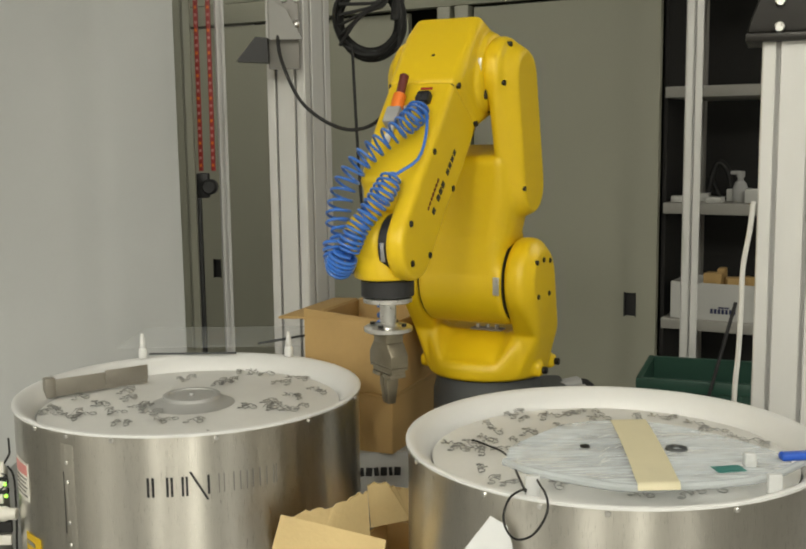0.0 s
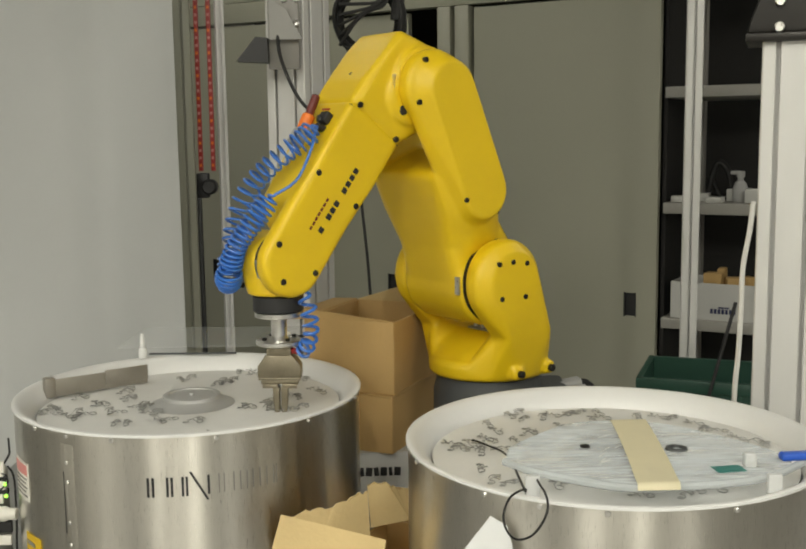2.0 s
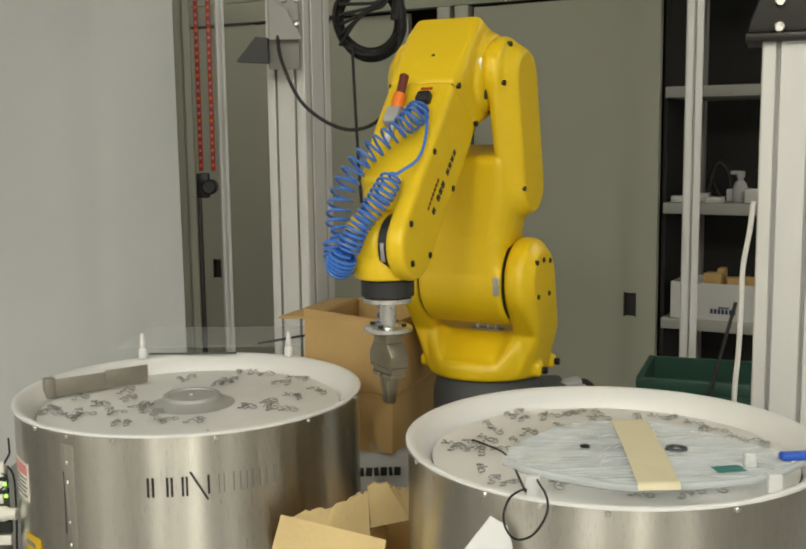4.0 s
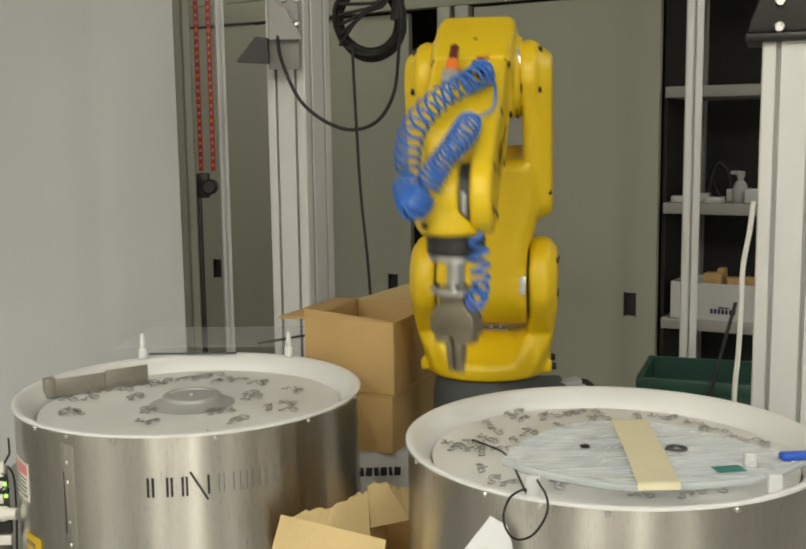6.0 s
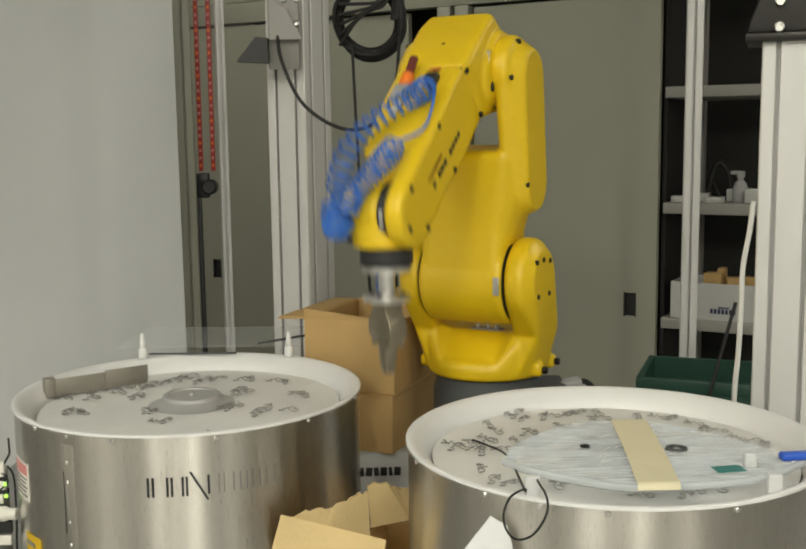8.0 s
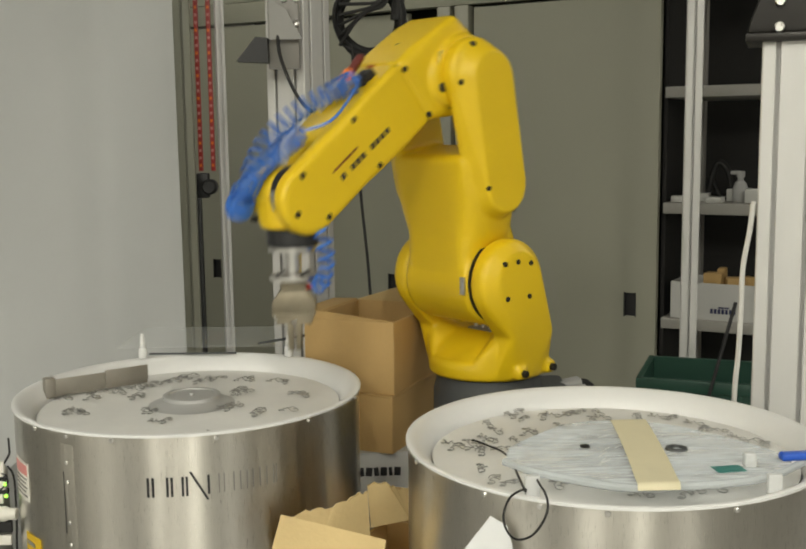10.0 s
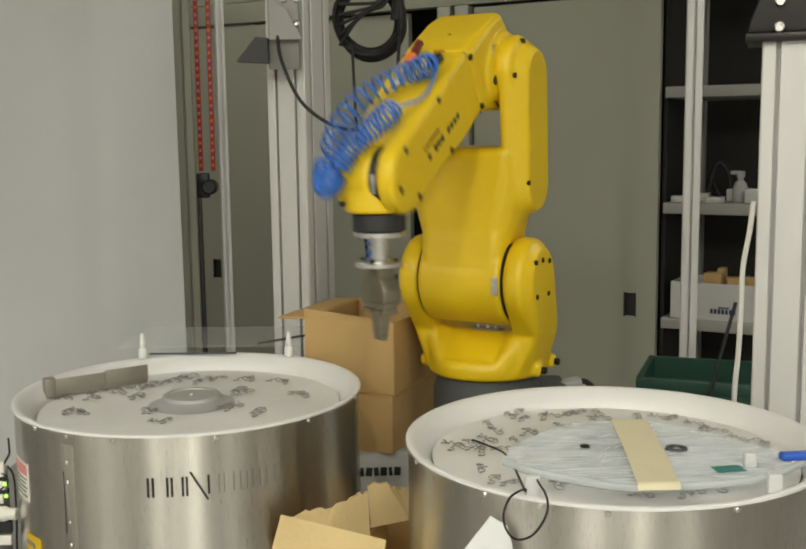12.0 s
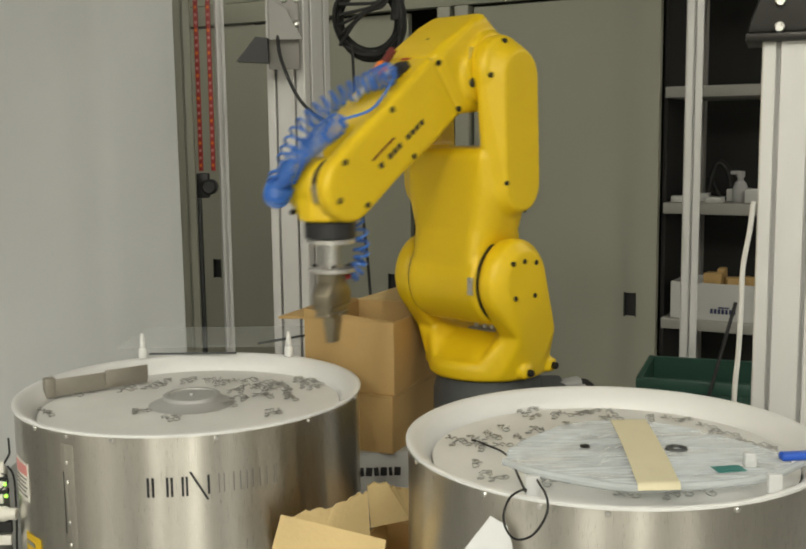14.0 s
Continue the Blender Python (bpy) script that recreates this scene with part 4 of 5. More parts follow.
def bowl(name, centre, label, first, hub):
    b = empty(name, label, "feeder bowl", "feeder bowls", m=Matrix.Translation(centre))
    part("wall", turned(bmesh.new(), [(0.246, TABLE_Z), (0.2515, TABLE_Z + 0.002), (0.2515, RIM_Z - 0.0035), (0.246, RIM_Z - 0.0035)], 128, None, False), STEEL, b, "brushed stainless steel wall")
    part("rim", turned(bmesh.new(), [(0.2518, RIM_Z - 0.0045), (BOWL_R, RIM_Z - 0.004), (BOWL_R, RIM_Z - 0.001), (0.2522, RIM_Z), (0.249, RIM_Z), (0.2425, RIM_Z - 0.003), (0.229, RIM_Z - 0.016), (0.2225, RIM_Z - 0.0285), (0.2225, RIM_Z - 0.034)], 128, None, False), WHITE, b, "white plastic rim")
    disc = part("disc", turned(bmesh.new(), [(0.0, 0.160), (0.2215, 0.160), (0.2215, 0.1645), (0.0, 0.1645)], 96, None, False), DISC, b, "worn white turning disc")
    if hub:
        part("hub", turned(bmesh.new(), [(0.064, 0.165), (0.060, 0.1665), (0.046, 0.1725), (0.043, 0.1745), (0.0425, 0.179), (0.041, 0.180), (0.034, 0.180), (0.0335, 0.1785), (0.004, 0.1785), (0.004, 0.181), (0.0, 0.182)], 48, None, False), HUB, b, "low aluminium hub")
    for turn in (-164, -133, -117.8, -102, -71.5, -40.6, -10, 20.6, 51, 82, 113, 144):
        a = radians(turn)
        p = Vector((math.cos(a), math.sin(a), 0))
        part("screw", rod(bmesh.new(), p * 0.250 + Vector((0, 0, RIM_Z - 0.0085)), p * 0.2542 + Vector((0, 0, RIM_Z - 0.0085)), 0.0032, 12, 0.001), ALU, b, "bright screw")
    if centre != LEFT_BOWL:
        return b, disc
    seam = radians(-118)
    p = Vector((math.cos(seam), math.sin(seam), 0))
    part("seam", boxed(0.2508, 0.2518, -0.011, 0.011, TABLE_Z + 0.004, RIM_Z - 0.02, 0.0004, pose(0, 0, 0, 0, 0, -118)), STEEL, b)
    part("seam_gap", boxed(0.2510, 0.2522, -0.0078, -0.0070, 0.049, 0.133, 0, pose(0, 0, 0, 0, 0, -118)), BLACK, b)
    for z in (0.146, 0.12, 0.065, 0.035, -0.02):
        part("screw", rod(bmesh.new(), p * 0.252 + Vector((0, 0, z)), p * 0.2548 + Vector((0, 0, z)), 0.0028, 10, 0.0008), ALU, b, "bright screw")
    return b, disc


def wrapped(parent, name, mat, a0, a1, z0, z1, label="", r=0.2520):
    """A thin plate bent round a bowl's wall."""
    bm = bmesh.new()
    n = max(2, int(abs(a1 - a0) / 1.5))
    rows = []
    for i in range(n + 1):
        a = radians(a0 + (a1 - a0) * i / n)
        rows.append([bm.verts.new((rr * math.cos(a), rr * math.sin(a), z)) for rr, z in ((r, z0), (r + 0.0008, z0), (r + 0.0008, z1), (r, z1))])
    for p, q in zip(rows, rows[1:]):
        for k in range(4):
            j = (k + 1) % 4
            bm.faces.new((p[k], p[j], q[j], q[k]))
    bm.faces.new(rows[0])
    bm.faces.new(rows[-1][::-1])
    return part(name, bm, mat, parent, label)


def slanted(parent, name, mat, a0, a1, z0, z1, wide, label="", r=0.2524):
    """A thin slanted stroke bent round a bowl's wall."""
    bm = bmesh.new()
    rows = []
    for i in range(9):
        f = i / 8
        a, z = a0 + (a1 - a0) * f, z0 + (z1 - z0) * f
        rows.append([bm.verts.new((rr * math.cos(radians(t)), rr * math.sin(radians(t)), z)) for rr, t in ((r, a), (r + 0.0006, a), (r + 0.0006, a + wide), (r, a + wide))])
    for p, q in zip(rows, rows[1:]):
        for k in range(4):
            bm.faces.new((p[k], p[(k + 1) % 4], q[(k + 1) % 4], q[k]))
    bm.faces.new(rows[0])
    bm.faces.new(rows[-1][::-1])
    return part(name, bm, mat, parent, label)


def wire_clip():
    """A small spring clip: two eyes joined by a bent wire."""
    pts = []
    for i in range(17):
        a = 2 * math.pi * i / 14
        pts.append((-0.010 + 0.0042 * math.cos(a), 0.0042 * math.sin(a), 0.0012 + 0.0002 * i))
    pts += [(-0.004, 0.004, 0.004), (0.0, 0.001, 0.006), (0.003, -0.004, 0.004), (0.006, -0.0035, 0.0015)]
    for i in range(15):
        a = -math.pi / 2 + 2 * math.pi * i / 13
        pts.append((0.011 + 0.0036 * math.cos(a), 0.0036 * math.sin(a), 0.0012 + 0.0003 * i))
    pts += [(0.006, 0.006, 0.006), (0.001, 0.008, 0.004)]
    return tube(bmesh.new(), pts, 0.0006, 5)


def bowls():
    left, left_disc = bowl("feeder_bowl", LEFT_BOWL, "round stainless feeder bowl with white rim and scattered wire clips", -168, True)
    right, right_disc = bowl("feeder_bowl", RIGHT_BOWL, "round stainless feeder bowl with acrylic cover and cream tape", -172, True)
    # the maker's lettering, as plain strokes in black and grey
    for n, (s, wide) in enumerate(((-92, 2.9), (-86.4, 2.6), (-82, 2.4), (-78.4, 0), (-74.6, 0), (-71.4, 3.0), (-67, 4.0), (-61.2, 4.4), (-54.6, 2.0))):
        mat, t = (INK, 0.7) if n < 5 else (INK_GREY, 0.3)
        low, high = 0.108 + 0.0002 * n, 0.1335 + 0.0002 * n
        if n == 3:
            continue
        for k in range(1 + (wide > 0) + (wide > 3.5)):
            wrapped(left, "print_bar", mat, s + 0.5 * wide * k, s + 0.5 * wide * k + t, low, high, "printed upright bar")
    slanted(left, "print_stroke", INK, -79.8, -74.9, 0.140, 0.1015, 0.75, "printed slanted stroke")
    lab = wrapped(left, "warning_label", LABEL, -152, -139.2, 0.0715, 0.1255, "white warning label with red head")
    wrapped(lab, "label_head", PINK, -151.2, -140.0, 0.108, 0.1225, "", 0.2529)
    for k in range(5):
        wrapped(lab, "print_bar", INK_GREY, -151, -140.5 - (k % 2), 0.0775 + k * 0.006, 0.0795 + k * 0.006, "", 0.2529)
    sticker = wrapped(left, "sticker", YELLOW_DULL, -144, -133, -0.03, 0.026, "yellow warning sticker with dark print")
    for k in range(3):
        wrapped(sticker, "print_bar", INK_GREY, -143, -135 - k, -0.018 + k * 0.014, -0.012 + k * 0.014, "", 0.2529)
    # deflector plate inside the left bowl
    d = empty("deflector", "bent grey sheet-metal deflector standing in the bowl", "deflector", m=Matrix.Translation(LEFT_BOWL))
    part("blade", boxed(0, 0.155, -0.001, 0.001, 0.169, 0.196, 0.0006, pose(-0.222, 0.032, 0, 0, 0, 36)), DULL_SHEET, d)
    part("blade_step", boxed(0.085, 0.155, -0.0035, -0.0012, 0.175, 0.199, 0.0006, pose(-0.222, 0.032, 0, 0, 0, 36)), DULL_SHEET, d)
    part("clamp", boxed(-0.006, 0.010, -0.008, 0.008, 0.1695, 0.2, 0.002, pose(-0.226, 0.030, 0, 0, 0, 36)), DULL_SHEET, d)
    # raised clear sheet behind the left bowl
    g = empty("acrylic_guard", "clear acrylic sheet on white posts over the bowl", "guard", "acrylic guards", m=Matrix.Translation(LEFT_BOWL))
    for x, y in ((-0.125, 0.212), (0.124, 0.213)):
        part("post", turned(bmesh.new(), [(0.0075, RIM_Z + 0.0005), (0.0075, RIM_Z + 0.014), (0.005, RIM_Z + 0.018), (0.004, RIM_Z + 0.034), (0.0028, RIM_Z + 0.042)], 16, Matrix.Translation((x, y, 0))), WHITE, g, "white plastic post")
    sheet = part("sheet", boxed(-0.160, 0.145, 0.19, 0.36, RIM_Z + 0.0215, RIM_Z + 0.0255, 0.0006), ACRYLIC, g)
    sheet.visible_shadow = False
    part("clamp_bar", boxed(-0.06, 0.045, -0.002, 0.002, RIM_Z + 0.027, RIM_Z + 0.031, 0.001, pose(0.121, 0.222, 0, 0, 0, 42)), GREY_CAST, g)
    part("edge_strip", boxed(-0.12, 0.03, 0.236, 0.240, RIM_Z + 0.0005, RIM_Z + 0.003), GREY_CAST, g)
    # flat cover on the right bowl
    c = empty("acrylic_cover", "hazy scratched acrylic cover held by white posts and cream tape", "cover", "acrylic guards", m=Matrix.Translation(RIGHT_BOWL))
    knots = [(-0.14, -0.106), (-0.109, -0.142), (-0.031, -0.19), (0.034, -0.192), (0.125, -0.17), (0.178, -0.125), (0.155, -0.065), (0.115, -0.012), (0.07, 0.03), (0.006, 0.046), (-0.05, 0.032), (-0.1, -0.02), (-0.132, -0.065), (-0.14, -0.106)]
    outline = [(p.x, p.y) for p in curve_points([(x, y, 0) for x, y in knots], 52)][:-1]
    zc = 0.192
    sheet = part("sheet", extruded(bmesh.new(), outline, zc, zc + 0.003), FILM, c)
    sheet.visible_shadow = False
    part("front_edge", tube(bmesh.new(), [(p.x, p.y, zc - 0.001) for p in curve_points([(-0.142, -0.104, 0), (-0.110, -0.144, 0), (-0.031, -0.194, 0), (0.034, -0.196, 0), (0.127, -0.174, 0), (0.195, -0.118, 0)], 30)], 0.0046, 8), ACRYLIC_EDGE, c, "clear thick front edge")
    for x, y, top in ((-0.1225, -0.200, 0.207), (0.133, -0.195, 0.2035)):
        part("post", boxed(x - 0.0075, x + 0.0075, y - 0.004, y + 0.004, 0.1755, top, 0.0015), MILKY, c, "milky plastic post")
    part("post", boxed(0.117, 0.130, -0.150, -0.139, zc + 0.0031, zc + 0.019, 0.002), MILKY, c, "milky plastic block on the cover")
    part("stud", turned(bmesh.new(), [(0.006, zc + 0.0031), (0.006, zc + 0.005), (0.003, zc + 0.006)], 14, Matrix.Translation((-0.0436, -0.0652, 0))), BLACK_STEEL, c)
    part("washer", turned(bmesh.new(), [(0.0055, zc + 0.0031), (0.013, zc + 0.0031), (0.0125, zc + 0.005), (0.006, zc + 0.005), (0.0055, zc + 0.0031)], 24, Matrix.Translation((0.0607, -0.0776, 0)), False), GREY_CAST, c, "dark grey washer")
    for i in range(14):
        part("scratch", boxed(-0.008, 0.008 + 0.02 * random.random(), -0.0004, 0.0004, zc + 0.0031, zc + 0.0033, 0, pose(random.uniform(-0.09, 0.12), random.uniform(-0.15, 0.0), 0, 0, 0, 30 + 30 * random.random())), WHITE_CABLE, c)
    part("teal_tag", boxed(-0.016, 0.016, -0.010, 0.010, zc + 0.0032, zc + 0.004, 0, pose(0.098, -0.153, 0, 0, 0, 8)), TEAL, c, "small teal tag")
    # the tape runs over the cover and hangs down in front
    bm = bmesh.new()
    path = [(0.031, 0.050, zc + 0.002), (0.030, 0.035, zc + 0.0045), (0.025, -0.04, zc + 0.0045), (0.018, -0.12, zc + 0.0045), (0.011, -0.185, zc + 0.0048), (0.010, -0.2, zc + 0.0045), (0.009, -0.207, zc - 0.001)]
    line = curve_points(path, 26)
    for p, q in zip(line, line[1:]):
        w = 0.0225
        v = [bm.verts.new((p.x - w, p.y, p.z)), bm.verts.new((p.x + w, p.y + 0.001, p.z)), bm.verts.new((q.x + w, q.y + 0.001, q.z)), bm.verts.new((q.x - w, q.y, q.z))]
        bm.faces.new(v)
    bmesh.ops.remove_doubles(bm, verts=bm.verts, dist=1e-5)
    bmesh.ops.solidify(bm, geom=bm.faces[:], thickness=0.0006)
    thing("tape_strip", bm, TAPE, "strip of cream masking tape across the acrylic cover", "tape", m=Matrix.Translation(RIGHT_BOWL))
    thing("blue_marker", hull(bmesh.new(), pebble((0, 0, 0.0045), (0.09, 0.013, 0.009), 0.003)), BLUE, "blue pen lying on the acrylic cover", "pen", m=Matrix.Translation(RIGHT_BOWL) @ pose(0.209, -0.120, zc + 0.0032, 0, 0, 6))
    loop = [(-0.168, 0.060, 0.167), (-0.164, 0.052, 0.169), (-0.151, 0.014, 0.174), (-0.140, -0.042, 0.184), (-0.134, -0.09, 0.189), (-0.131, -0.15, 0.188), (-0.130, -0.200, 0.190), (-0.133, -0.218, 0.1985), (-0.1489, -0.232, 0.195),
            (-0.1563, -0.236, 0.178), (-0.1533, -0.239, 0.1627), (-0.1439, -0.241, 0.1538), (-0.13, -0.244, 0.1577), (-0.1186, -0.245, 0.171), (-0.1122, -0.243, 0.1866), (-0.1133, -0.235, 0.1985), (-0.1168, -0.218, 0.2025), (-0.118, -0.205, 0.2035)]
    thing("thin_cable", tube(bmesh.new(), curve_points(loop, 90), 0.0013, 6), CABLE, "thin black cable looped over the white rim", "cable", m=Matrix.Translation(RIGHT_BOWL))
    # terminal block beside the left bowl
    k = empty("terminal_box", "small grey control box with plugs and green lamps", "control box", m=pose(-0.742, -0.235, TABLE_Z))
    part("case", boxed(-0.05, -0.004, -0.03, 0.04, 0, 0.172, 0.003), PAPER, k)
    for x, z, w, h, mat in ((0.008, 0.192, 0.012, 0.018, LABEL), (0.016, 0.178, 0.006, 0.006, BLACK), (0.010, 0.168, 0.010, 0.010, LABEL), (0.012, 0.158, 0.012, 0.005, BLACK), (0.008, 0.148, 0.008, 0.010, LABEL), (0.010, 0.106, 0.016, 0.012, BLACK), (0.012, 0.085, 0.012, 0.010, LABEL)):
        part("plug", boxed(-0.012, x + w, -0.039, -0.0305, z - h, z + h * 0.5, 0.002), mat, k)
    part("air_fitting", turned(bmesh.new(), [(0.006, 0), (0.011, 0.003), (0.011, 0.020), (0.0085, 0.024), (0.0085, 0.036)], 18, pose(0.002, -0.046, 0.126, 0, 90, 0)), LABEL, k, "white round air fitting")
    for z in (0.1687, 0.151):
        part("lamp", turned(bmesh.new(), [(0.0026, 0), (0.0026, 0.003), (0.001, 0.004)], 12, pose(0.022, -0.0395, z, 90, 0, 0)), GREEN_LAMP, k, "green lamp")
    part("wire", tube(bmesh.new(), curve_points([(0.018, -0.034, 0.196), (0.029, -0.038, 0.212), (0.0305, -0.04, 0.222), (0.0285, -0.036, 0.236)], 14), 0.0016, 6), CABLE, k)
    part("wire", tube(bmesh.new(), curve_points([(0.026, -0.04, 0.196), (0.0350, -0.041, 0.178), (0.0355, -0.042, 0.12), (0.033, -0.042, 0.07), (0.030, -0.042, 0.0), (0.022, -0.038, 0.003)], 24), 0.0016, 6), CABLE, k)
    part("wire", tube(bmesh.new(), curve_points([(0.010, -0.036, 0.185), (0.022, -0.040, 0.182), (0.026, -0.042, 0.172), (0.014, -0.040, 0.160)], 12), 0.0012, 6), CABLE, k)
    return left_disc, right_disc


GREEN_LAMP = material("green_lamp", (0.35, 0.85, 0.08), 0.4, spots=0.0, bump=0.0, glow=1.5)
LEFT_DISC, RIGHT_DISC = bowls()

# where the wire clips lie: distance from the bowl's middle and bearing
LEFT_EARLY = [(0.201, -173), (0.212, -168), (0.072, -166), (0.162, -161), (0.082, -159), (0.180, -157), (0.120, -155), (0.080, -129), (0.140, -127), (0.107, -103), (0.113, -78), (0.096, -23), (0.124, -8), (0.159, 7), (0.198, 15), (0.173, 40), (0.212, 42), (0.197, 63), (0.141, 73), (0.210, 73), (0.121, 75), (0.160, 102), (0.142, 146), (0.108, 164), (0.188, 165), (0.143, 180)]
LEFT_MIDDLE = [(0.165, -165), (0.179, -165), (0.077, -137), (0.112, -104), (0.074, -37), (0.132, -35), (0.078, -23), (0.168, 11), (0.083, 35), (0.176, 44), (0.101, 44), (0.156, 63), (0.154, 84), (0.136, 92), (0.171, 102), (0.163, 105), (0.151, 113), (0.140, 127), (0.179, 136), (0.145, 136), (0.194, 143), (0.147, 150), (0.185, 150), (0.102, 157), (0.169, 165), (0.212, 167)]
LEFT_LATE = [(0.212, -168), (0.089, -145), (0.097, -99), (0.151, -30), (0.066, -18), (0.152, 4), (0.078, 11), (0.114, 15), (0.192, 23), (0.151, 24), (0.212, 31), (0.127, 35), (0.204, 36), (0.157, 37), (0.161, 44), (0.091, 45), (0.128, 48), (0.148, 63), (0.121, 75), (0.144, 86), (0.141, 101), (0.145, 117), (0.133, 128), (0.149, 143), (0.204, 153), (0.207, 160)]
RIGHT_CLIPS = [(0.174, -162), (0.183, -147), (0.145, -126), (0.131, -120), (0.155, -89), (0.164, -72), (0.163, -57), (0.200, 5), (0.184, 18), (0.183, 29), (0.187, 42), (0.195, 53), (0.172, 66), (0.161, 83), (0.185, 84), (0.193, 91), (0.186, 96), (0.182, 105), (0.130, 111), (0.212, 116), (0.183, 119), (0.132, 132), (0.167, 143), (0.100, 152), (0.123, 155), (0.164, 156), (0.179, 164), (0.200, 167), (0.135, 171), (0.168, 172)]


def clip_pose(centre, spot, lean, spin):
    a = radians(spot[1])
    return Matrix.Translation(centre + Vector((spot[0] * math.cos(a), spot[0] * math.sin(a), 0.1652))) @ pose(0, 0, 0, 0, 0, spot[1] + spin)


LEFT_CLIPS, RIGHT_SET = [], []


def clips():
    first = None
    for spots, centre, made, n in ((LEFT_EARLY, LEFT_BOWL, LEFT_CLIPS, 26), (RIGHT_CLIPS, RIGHT_BOWL, RIGHT_SET, 30)):
        for i in range(n):
            for twin in range(2 if (centre == LEFT_BOWL or i % 2) else 1):
                spin = random.uniform(0, 360)
                near = (spots[i][0] - 0.008 * twin, spots[i][1] + 5.5 * twin)
                m = clip_pose(centre, near, 0, spin)
                if first is None:
                    first = thing("wire_clip", wire_clip(), WIRE, "small dark wire spring clip lying on the disc", "wire clip", "wire clips", m=m)
                    ob = first
                else:
                    ob = copy_thing(first, m)
                made.append((ob, i, twin, spin))


clips()

# when a clip is gripped, where, and when it is let go over the box
CYCLES = [(0.75, "a", 1.35), (2.05, "b", 2.6), (3.35, "c", 3.9), (4.55, "b", 5.15), (6.25, "r", 6.95), (7.65, "d", 8.15), (8.9, "d", 9.5), (10.35, "e", 10.95), (11.65, "f", 12.2), (12.85, "s", 13.35)]
CARRIED = [copy_thing(LEFT_CLIPS[0][0], pose(0, 0, 0)) for _ in CYCLES]
for carried_clip in CARRIED:
    tagged(carried_clip, "small dark wire spring clip carried off by the gripper")


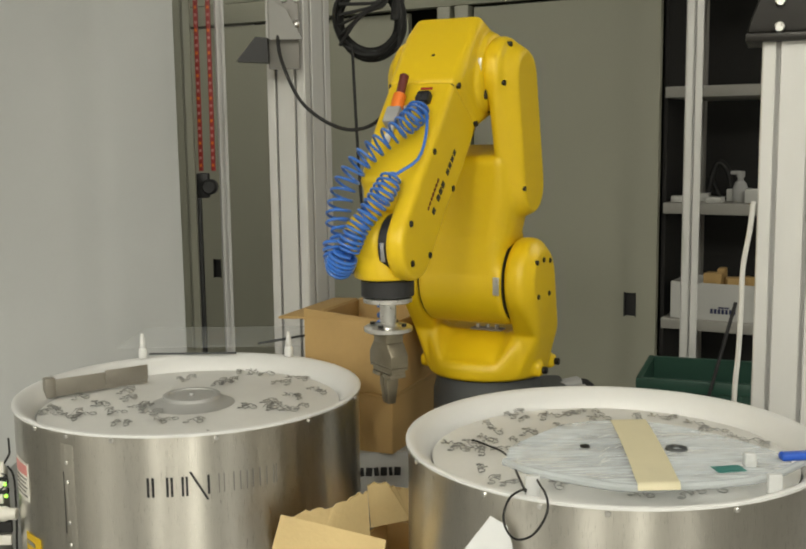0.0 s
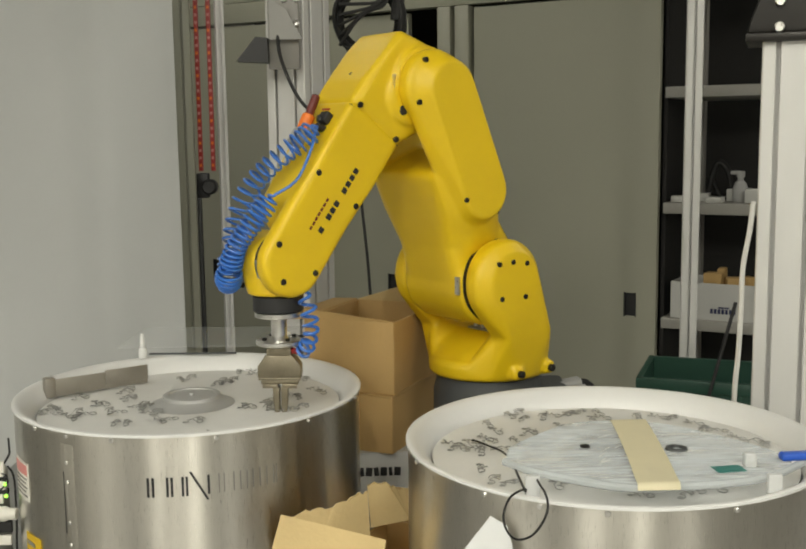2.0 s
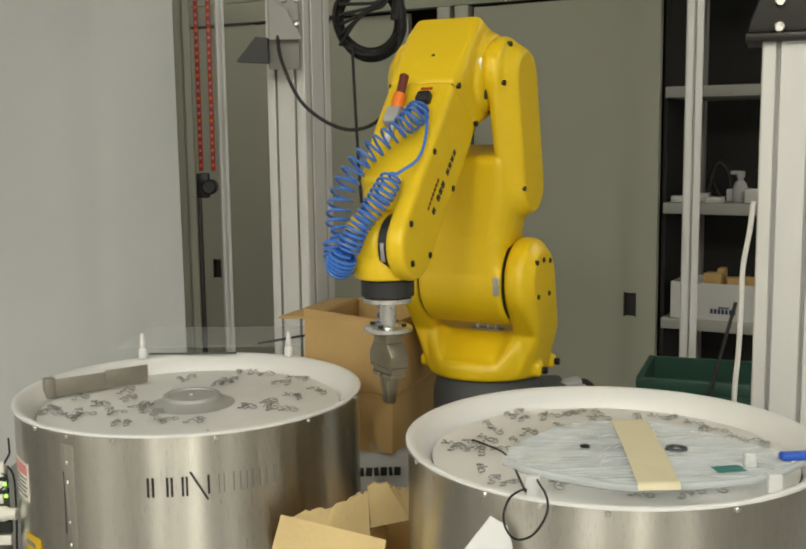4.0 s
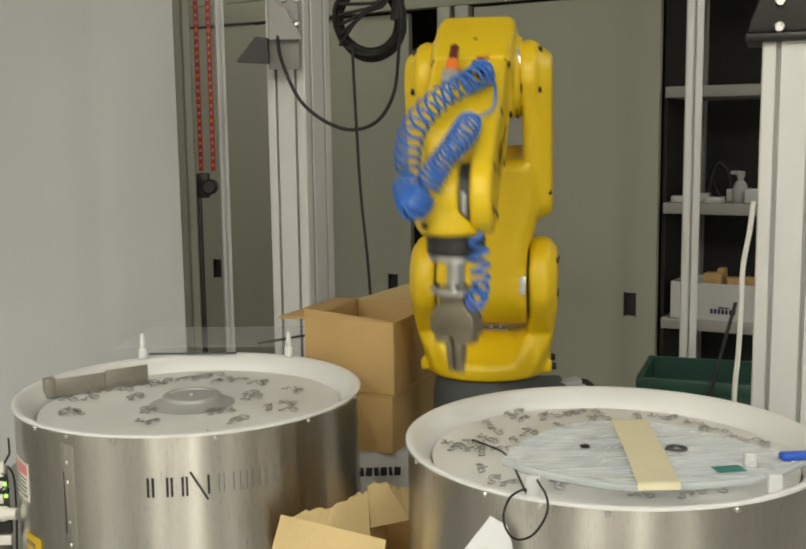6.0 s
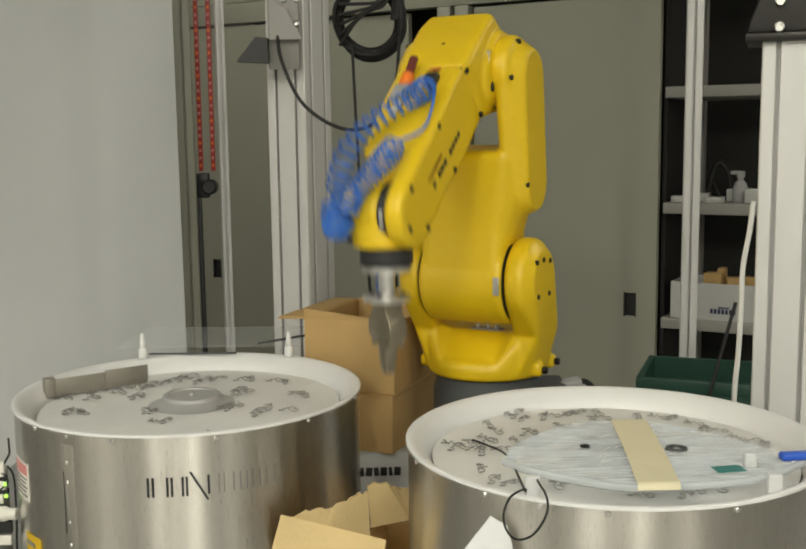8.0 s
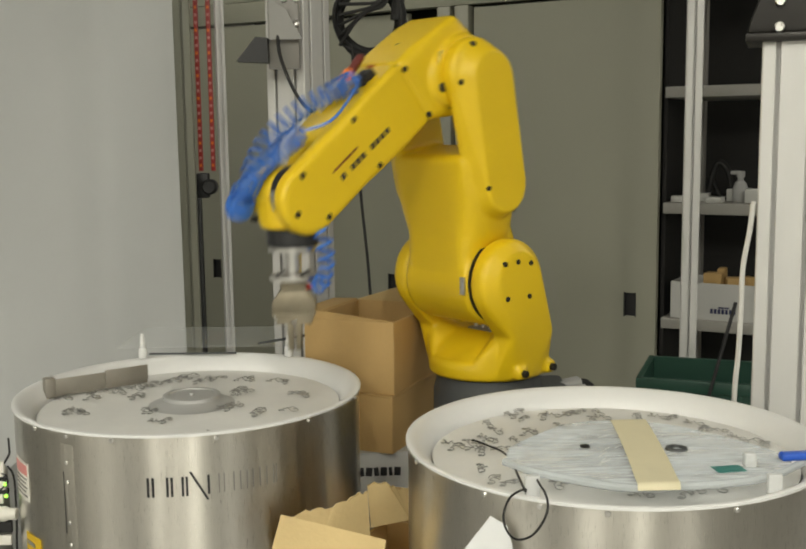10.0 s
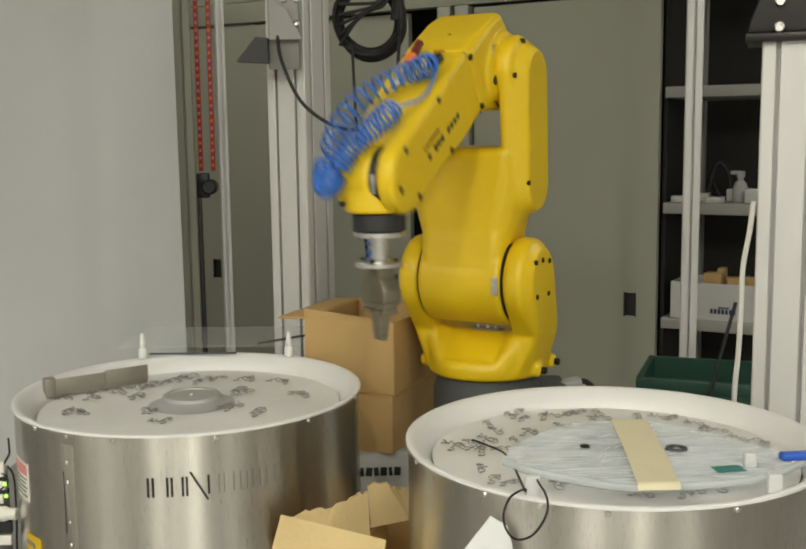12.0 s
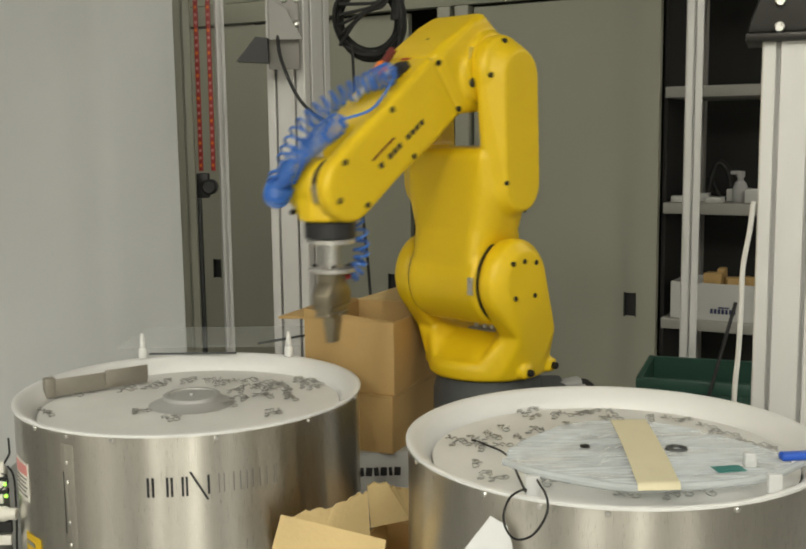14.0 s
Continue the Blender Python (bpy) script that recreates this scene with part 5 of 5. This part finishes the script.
# ---------------------------------------------------------------- what moves
def motions():
    turret, upper, fore, wrist, tool = ROBOT
    # seconds, turn of the shoulder, lean of the upper arm, dip of the forearm, station
    rows = [
        (0, -117.4, 11.6, 51.1, "h"), (0.1, -117.4, 11.6, 51.1, "h"), (0.2, -117.4, 11.6, 51.1, "h"),
        (0.3, -118.1, 0.4, 32.3, "a"), (0.4, -129.7, 2.3, 33.1, "a"), (0.5, -142.1, 6.9, 36.2, "a"),
        (0.6, -145.4, 19.7, 50.2, "a"), (0.7, -145.6, 22, 52.9, "a"), (0.8, -145.6, 22, 52.9, "a"),
        (0.9, -145.6, 14.3, 42.2, "a"), (1, -137.9, 6.8, 35.2, "a"), (1.1, -122.8, 0.6, 32, "a"),
        (1.2, -116.9, 4.9, 40.9, "a"), (1.3, -117.4, 11.6, 51.1, "h"), (1.4, -117.4, 11.6, 51.1, "h"),
        (1.5, -117.4, 11.6, 51.1, "h"), (1.6, -117.4, 11.6, 51.1, "h"), (1.7, -120.5, 0.8, 32.4, "b"),
        (1.8, -137.1, 8.6, 37.3, "b"), (1.9, -141.8, 21, 51.7, "b"), (2, -142.4, 23, 53.6, "b"),
        (2.1, -142.4, 23, 53.6, "b"), (2.2, -141.2, 12.4, 39.6, "b"), (2.3, -124.2, 4.6, 32.8, "b"),
        (2.4, -118.1, 3.8, 39, "b"), (2.5, -117.4, 11.6, 51.1, "h"), (2.6, -117.4, 11.6, 51.1, "h"),
        (2.7, -117.4, 11.6, 51.1, "h"), (2.8, -117.5, 6.8, 44.2, "c"), (2.9, -119, 0.2, 31.9, "c"),
        (3, -125.2, 3.9, 33.9, "c"), (3.1, -136.8, 3.4, 32.8, "c"), (3.2, -139.9, 17.7, 53.7, "c"),
        (3.3, -140.7, 18.7, 54.5, "c"), (3.4, -140.7, 18.7, 54.5, "c"), (3.5, -138.5, 7.3, 39.3, "c"),
        (3.65, -125.9, 1.1, 33.2, "c"), (3.85, -117.4, 11.6, 51.1, "h"), (4, -117.4, 11.6, 51.1, "h"),
        (4.1, -117.4, 11.6, 51.1, "h"), (4.25, -128.2, 3.1, 33.7, "b"), (4.4, -141.3, 15.7, 44.8, "b"),
        (4.5, -142.4, 23, 53.6, "b"), (4.6, -142.4, 23, 53.6, "b"), (4.75, -135.7, 6.8, 35.1, "b"),
        (4.9, -120.2, 1.5, 34, "b"), (5.1, -117.4, 11.6, 51.1, "h"), (5.3, -117.4, 11.6, 51.1, "h"),
        (5.6, -117.4, 11.6, 51.1, "h"), (5.7, -118.1, 1, 33.6, "a"), (5.8, -112.7, 4.1, 33.6, "r"),
        (5.9, -106.6, 9.2, 33.1, "r"), (6, -99.8, 16.9, 34.3, "r"), (6.1, -97.9, 28, 45.1, "r"),
        (6.2, -99.1, 28.5, 48.5, "r"), (6.3, -99.1, 28.5, 48.5, "r"), (6.4, -98.3, 24.9, 41.5, "r"),
        (6.5, -101.1, 16.1, 33.7, "r"), (6.6, -109.7, 6.6, 33.8, "r"), (6.7, -116.9, 0.7, 33.4, "r"),
        (6.8, -117.4, 6.8, 44.2, "h"), (6.9, -117.4, 11.6, 51.1, "h"), (7, -117.4, 11.6, 51.1, "h"),
        (7.1, -117.4, 11.6, 51.1, "h"), (7.2, -117.4, 6.8, 44.2, "h"), (7.3, -122.2, 0.9, 32, "d"),
        (7.4, -141.5, 12.2, 36.7, "d"), (7.5, -144.7, 23.6, 51.7, "d"), (7.6, -144.7, 23.6, 51.7, "d"),
        (7.7, -144.7, 23.6, 51.7, "d"), (7.8, -144, 14.5, 39.1, "d"), (7.9, -125.3, 1.6, 32, "d"),
        (8, -117.4, 6.2, 42.5, "h"), (8.1, -117.4, 11.6, 51.1, "h"), (8.3, -117.4, 11.6, 51.1, "h"),
        (8.45, -120.5, 1.5, 33.9, "d"), (8.6, -137.5, 7.5, 34.1, "d"), (8.75, -144.7, 19.8, 46.6, "d"),
        (8.85, -144.7, 23.6, 51.7, "d"), (8.95, -144.7, 23.6, 51.7, "d"), (9.1, -137.5, 7.5, 34.1, "d"),
        (9.25, -120.5, 1.5, 33.9, "d"), (9.45, -117.4, 11.6, 51.1, "h"), (9.65, -117.4, 11.6, 51.1, "h"),
        (9.8, -120, 1.4, 33.9, "e"), (9.95, -134.3, 5.9, 34, "e"), (10.1, -140.7, 17.3, 47, "e"),
        (10.2, -140.7, 21.2, 52.3, "e"), (10.3, -140.7, 21.2, 52.3, "e"), (10.4, -140.7, 21.2, 52.3, "e"),
        (10.5, -139.5, 18, 47.5, "e"), (10.6, -133.9, 6.3, 35, "e"), (10.7, -118.9, 0.6, 32.3, "e"),
        (10.8, -117.4, 10.9, 50.1, "h"), (10.9, -117.4, 11.6, 51.1, "h"), (11.1, -117.4, 11.6, 51.1, "h"),
        (11.2, -117.4, 1.4, 34.4, "h"), (11.3, -124.9, 8.3, 30.8, "f"), (11.4, -134.5, 30.5, 28, "f"),
        (11.5, -137, 40, 39.1, "f"), (11.6, -137, 40.8, 40.2, "f"), (11.7, -137, 40.8, 40.2, "f"),
        (11.8, -136.9, 35.3, 32.2, "f"), (11.9, -130.3, 17, 30.1, "f"), (12, -118.3, 2.6, 33.2, "f"),
        (12.1, -117.4, 11.6, 51.1, "h"), (12.4, -117.4, 11.6, 51.1, "h"), (12.5, -117.6, 2, 35.3, "h"),
        (12.6, -106.1, 0.2, 35.8, "s"), (12.7, -94.1, 11.2, 53.2, "s"), (12.8, -94.5, 14.3, 56.4, "s"),
        (12.9, -94.5, 14.3, 56.4, "s"), (13, -94.3, 9.3, 45.9, "s"), (13.1, -109.3, -0.2, 34.5, "s"),
        (13.2, -117.4, 3.9, 39.2, "h"), (13.3, -117.4, 11.6, 51.1, "h"), (13.5, -117.4, 11.6, 51.1, "h"),
        (13.6, -117.4, 8.1, 46.1, "h"), (13.7, -117.4, 2.3, 36.3, "a"), (13.8, -118.6, 0.2, 31.9, "a"),
        (13.9, -123.7, 0.9, 32.5, "a"), (14, -133.8, 2, 36.3, "a"),
    ]
    home = -117.4
    reach = {"a": (-145.6, 58), "b": (-142.4, 0), "c": (-140.7, 52), "d": (-144.7, 94), "e": (-140.7, 2), "f": (-137.0, 160), "r": (-99.1, -40), "s": (-94.5, 100), "h": (0, 120)}
    sets = {k: [] for k in "tufwg"}
    for t, q1, q2, q3, k in rows:
        full, yaw = reach[k]
        f = 0.0 if k == "h" else max(0.0, min(1.0, (1.0 if k == "r" else 1.6) * (q1 - home) / (full - home)))
        spin = 120 + (yaw - 120) * f
        base = pose(0, 0, 0, 0, 0, q1)
        m2 = base @ Matrix.Translation((0.05, 0, 0.33)) @ pose(0, 0, 0, 0, q2, 0)
        p3 = m2 @ Vector((0, 0, 0.33))
        m3 = Matrix.Translation(p3) @ base @ pose(0, 0, 0, 0, q3, 0)
        w = m3 @ Vector((0.335, 0, 0.035))
        for key, m in (("t", base), ("u", m2), ("f", m3), ("w", Matrix.Translation(w) @ base), ("g", Matrix.Translation(w) @ pose(0, 0, 0, 0, 0, spin))):
            sets[key].append((t, m))
    for key, ob in zip("tufwg", (turret, upper, fore, wrist, tool)):
        walk(ob, sets[key])
    # the gripper takes a clip, carries it home and drops it into the box
    for number, ((grip, k, drop), ob) in enumerate(zip(CYCLES, CARRIED)):
        way = [(t, m @ pose(0, 0, -0.2205)) for t, m in sets["g"] if grip - 0.06 < t < drop - 0.02]
        rest = way[0][1].copy()
        rest.translation.z = 0.1654
        home_pose = sets["g"][0][1] @ pose(0, 0, -0.2205)
        fall = []
        for dt, dz in ((0.0, 0.0), (0.05, 0.02), (0.1, 0.07), (0.15, 0.15), (0.19, 0.19 + 0.05)):
            m = home_pose.copy()
            m.translation.z = max(m.translation.z - dz, TABLE_Z + 0.006 + 0.003 * number)
            m.translation.x += 0.02 * math.sin(number * 2.4)
            fall.append((drop + dt, m))
        fall.append((min(14.0, drop + 0.26), pose(*fall[-1][1].translation[:2], TABLE_Z + 0.006 + 0.003 * number, 0, 0, 36 * number)))
        walk(ob, [(0.0, rest), (grip - 0.1, rest)] + way + fall + [(14.0, fall[-1][1])])
    # the left disc turns twice and shakes the clips about; the right one starts at the end
    def between(p, q, f):
        return (p[0] + (q[0] - p[0]) * f, p[1] + (q[1] - p[1]) * f)
    for ob, i, twin, spin in LEFT_CLIPS:
        a, b, c = LEFT_EARLY[i], LEFT_MIDDLE[i], LEFT_LATE[i]
        shift = (-0.008 * twin, 5.5 * twin)
        made = [(0.0, a), (5.25, a)] + [(5.25 + 1.0 * f, between(a, b, f * f * (3 - 2 * f))) for f in (0.25, 0.5, 0.75)] + [(6.25, b), (12.15, b)]
        made += [(12.15 + 1.1 * f, between(b, c, f * f * (3 - 2 * f))) for f in (0.25, 0.5, 0.75)] + [(13.25, c), (14.0, c)]
        walk(ob, [(t, clip_pose(LEFT_BOWL, (s[0] + shift[0], s[1] + shift[1]), 0, spin)) for t, s in made])
    for ob, i, twin, spin in RIGHT_SET:
        s = RIGHT_CLIPS[i]
        spot = (s[0] - 0.008 * twin, s[1] + 5.5 * twin)
        walk(ob, [(t, clip_pose(RIGHT_BOWL, (spot[0], spot[1] - d), 0, spin)) for t, d in ((0.0, 0), (13.6, 0), (13.8, 2), (14.0, 6))])
    walk(LEFT_DISC, [(0.0, pose(0, 0, 0)), (5.25, pose(0, 0, 0)), (5.75, pose(0, 0, 0, 0, 0, -20)), (6.25, pose(0, 0, 0, 0, 0, -40)), (12.15, pose(0, 0, 0, 0, 0, -40)), (12.7, pose(0, 0, 0, 0, 0, -75)), (13.25, pose(0, 0, 0, 0, 0, -110)), (14.0, pose(0, 0, 0, 0, 0, -110))])
    walk(RIGHT_DISC, [(0.0, pose(0, 0, 0)), (13.6, pose(0, 0, 0)), (13.8, pose(0, 0, 0, 0, 0, -2)), (14.0, pose(0, 0, 0, 0, 0, -6))])


motions()
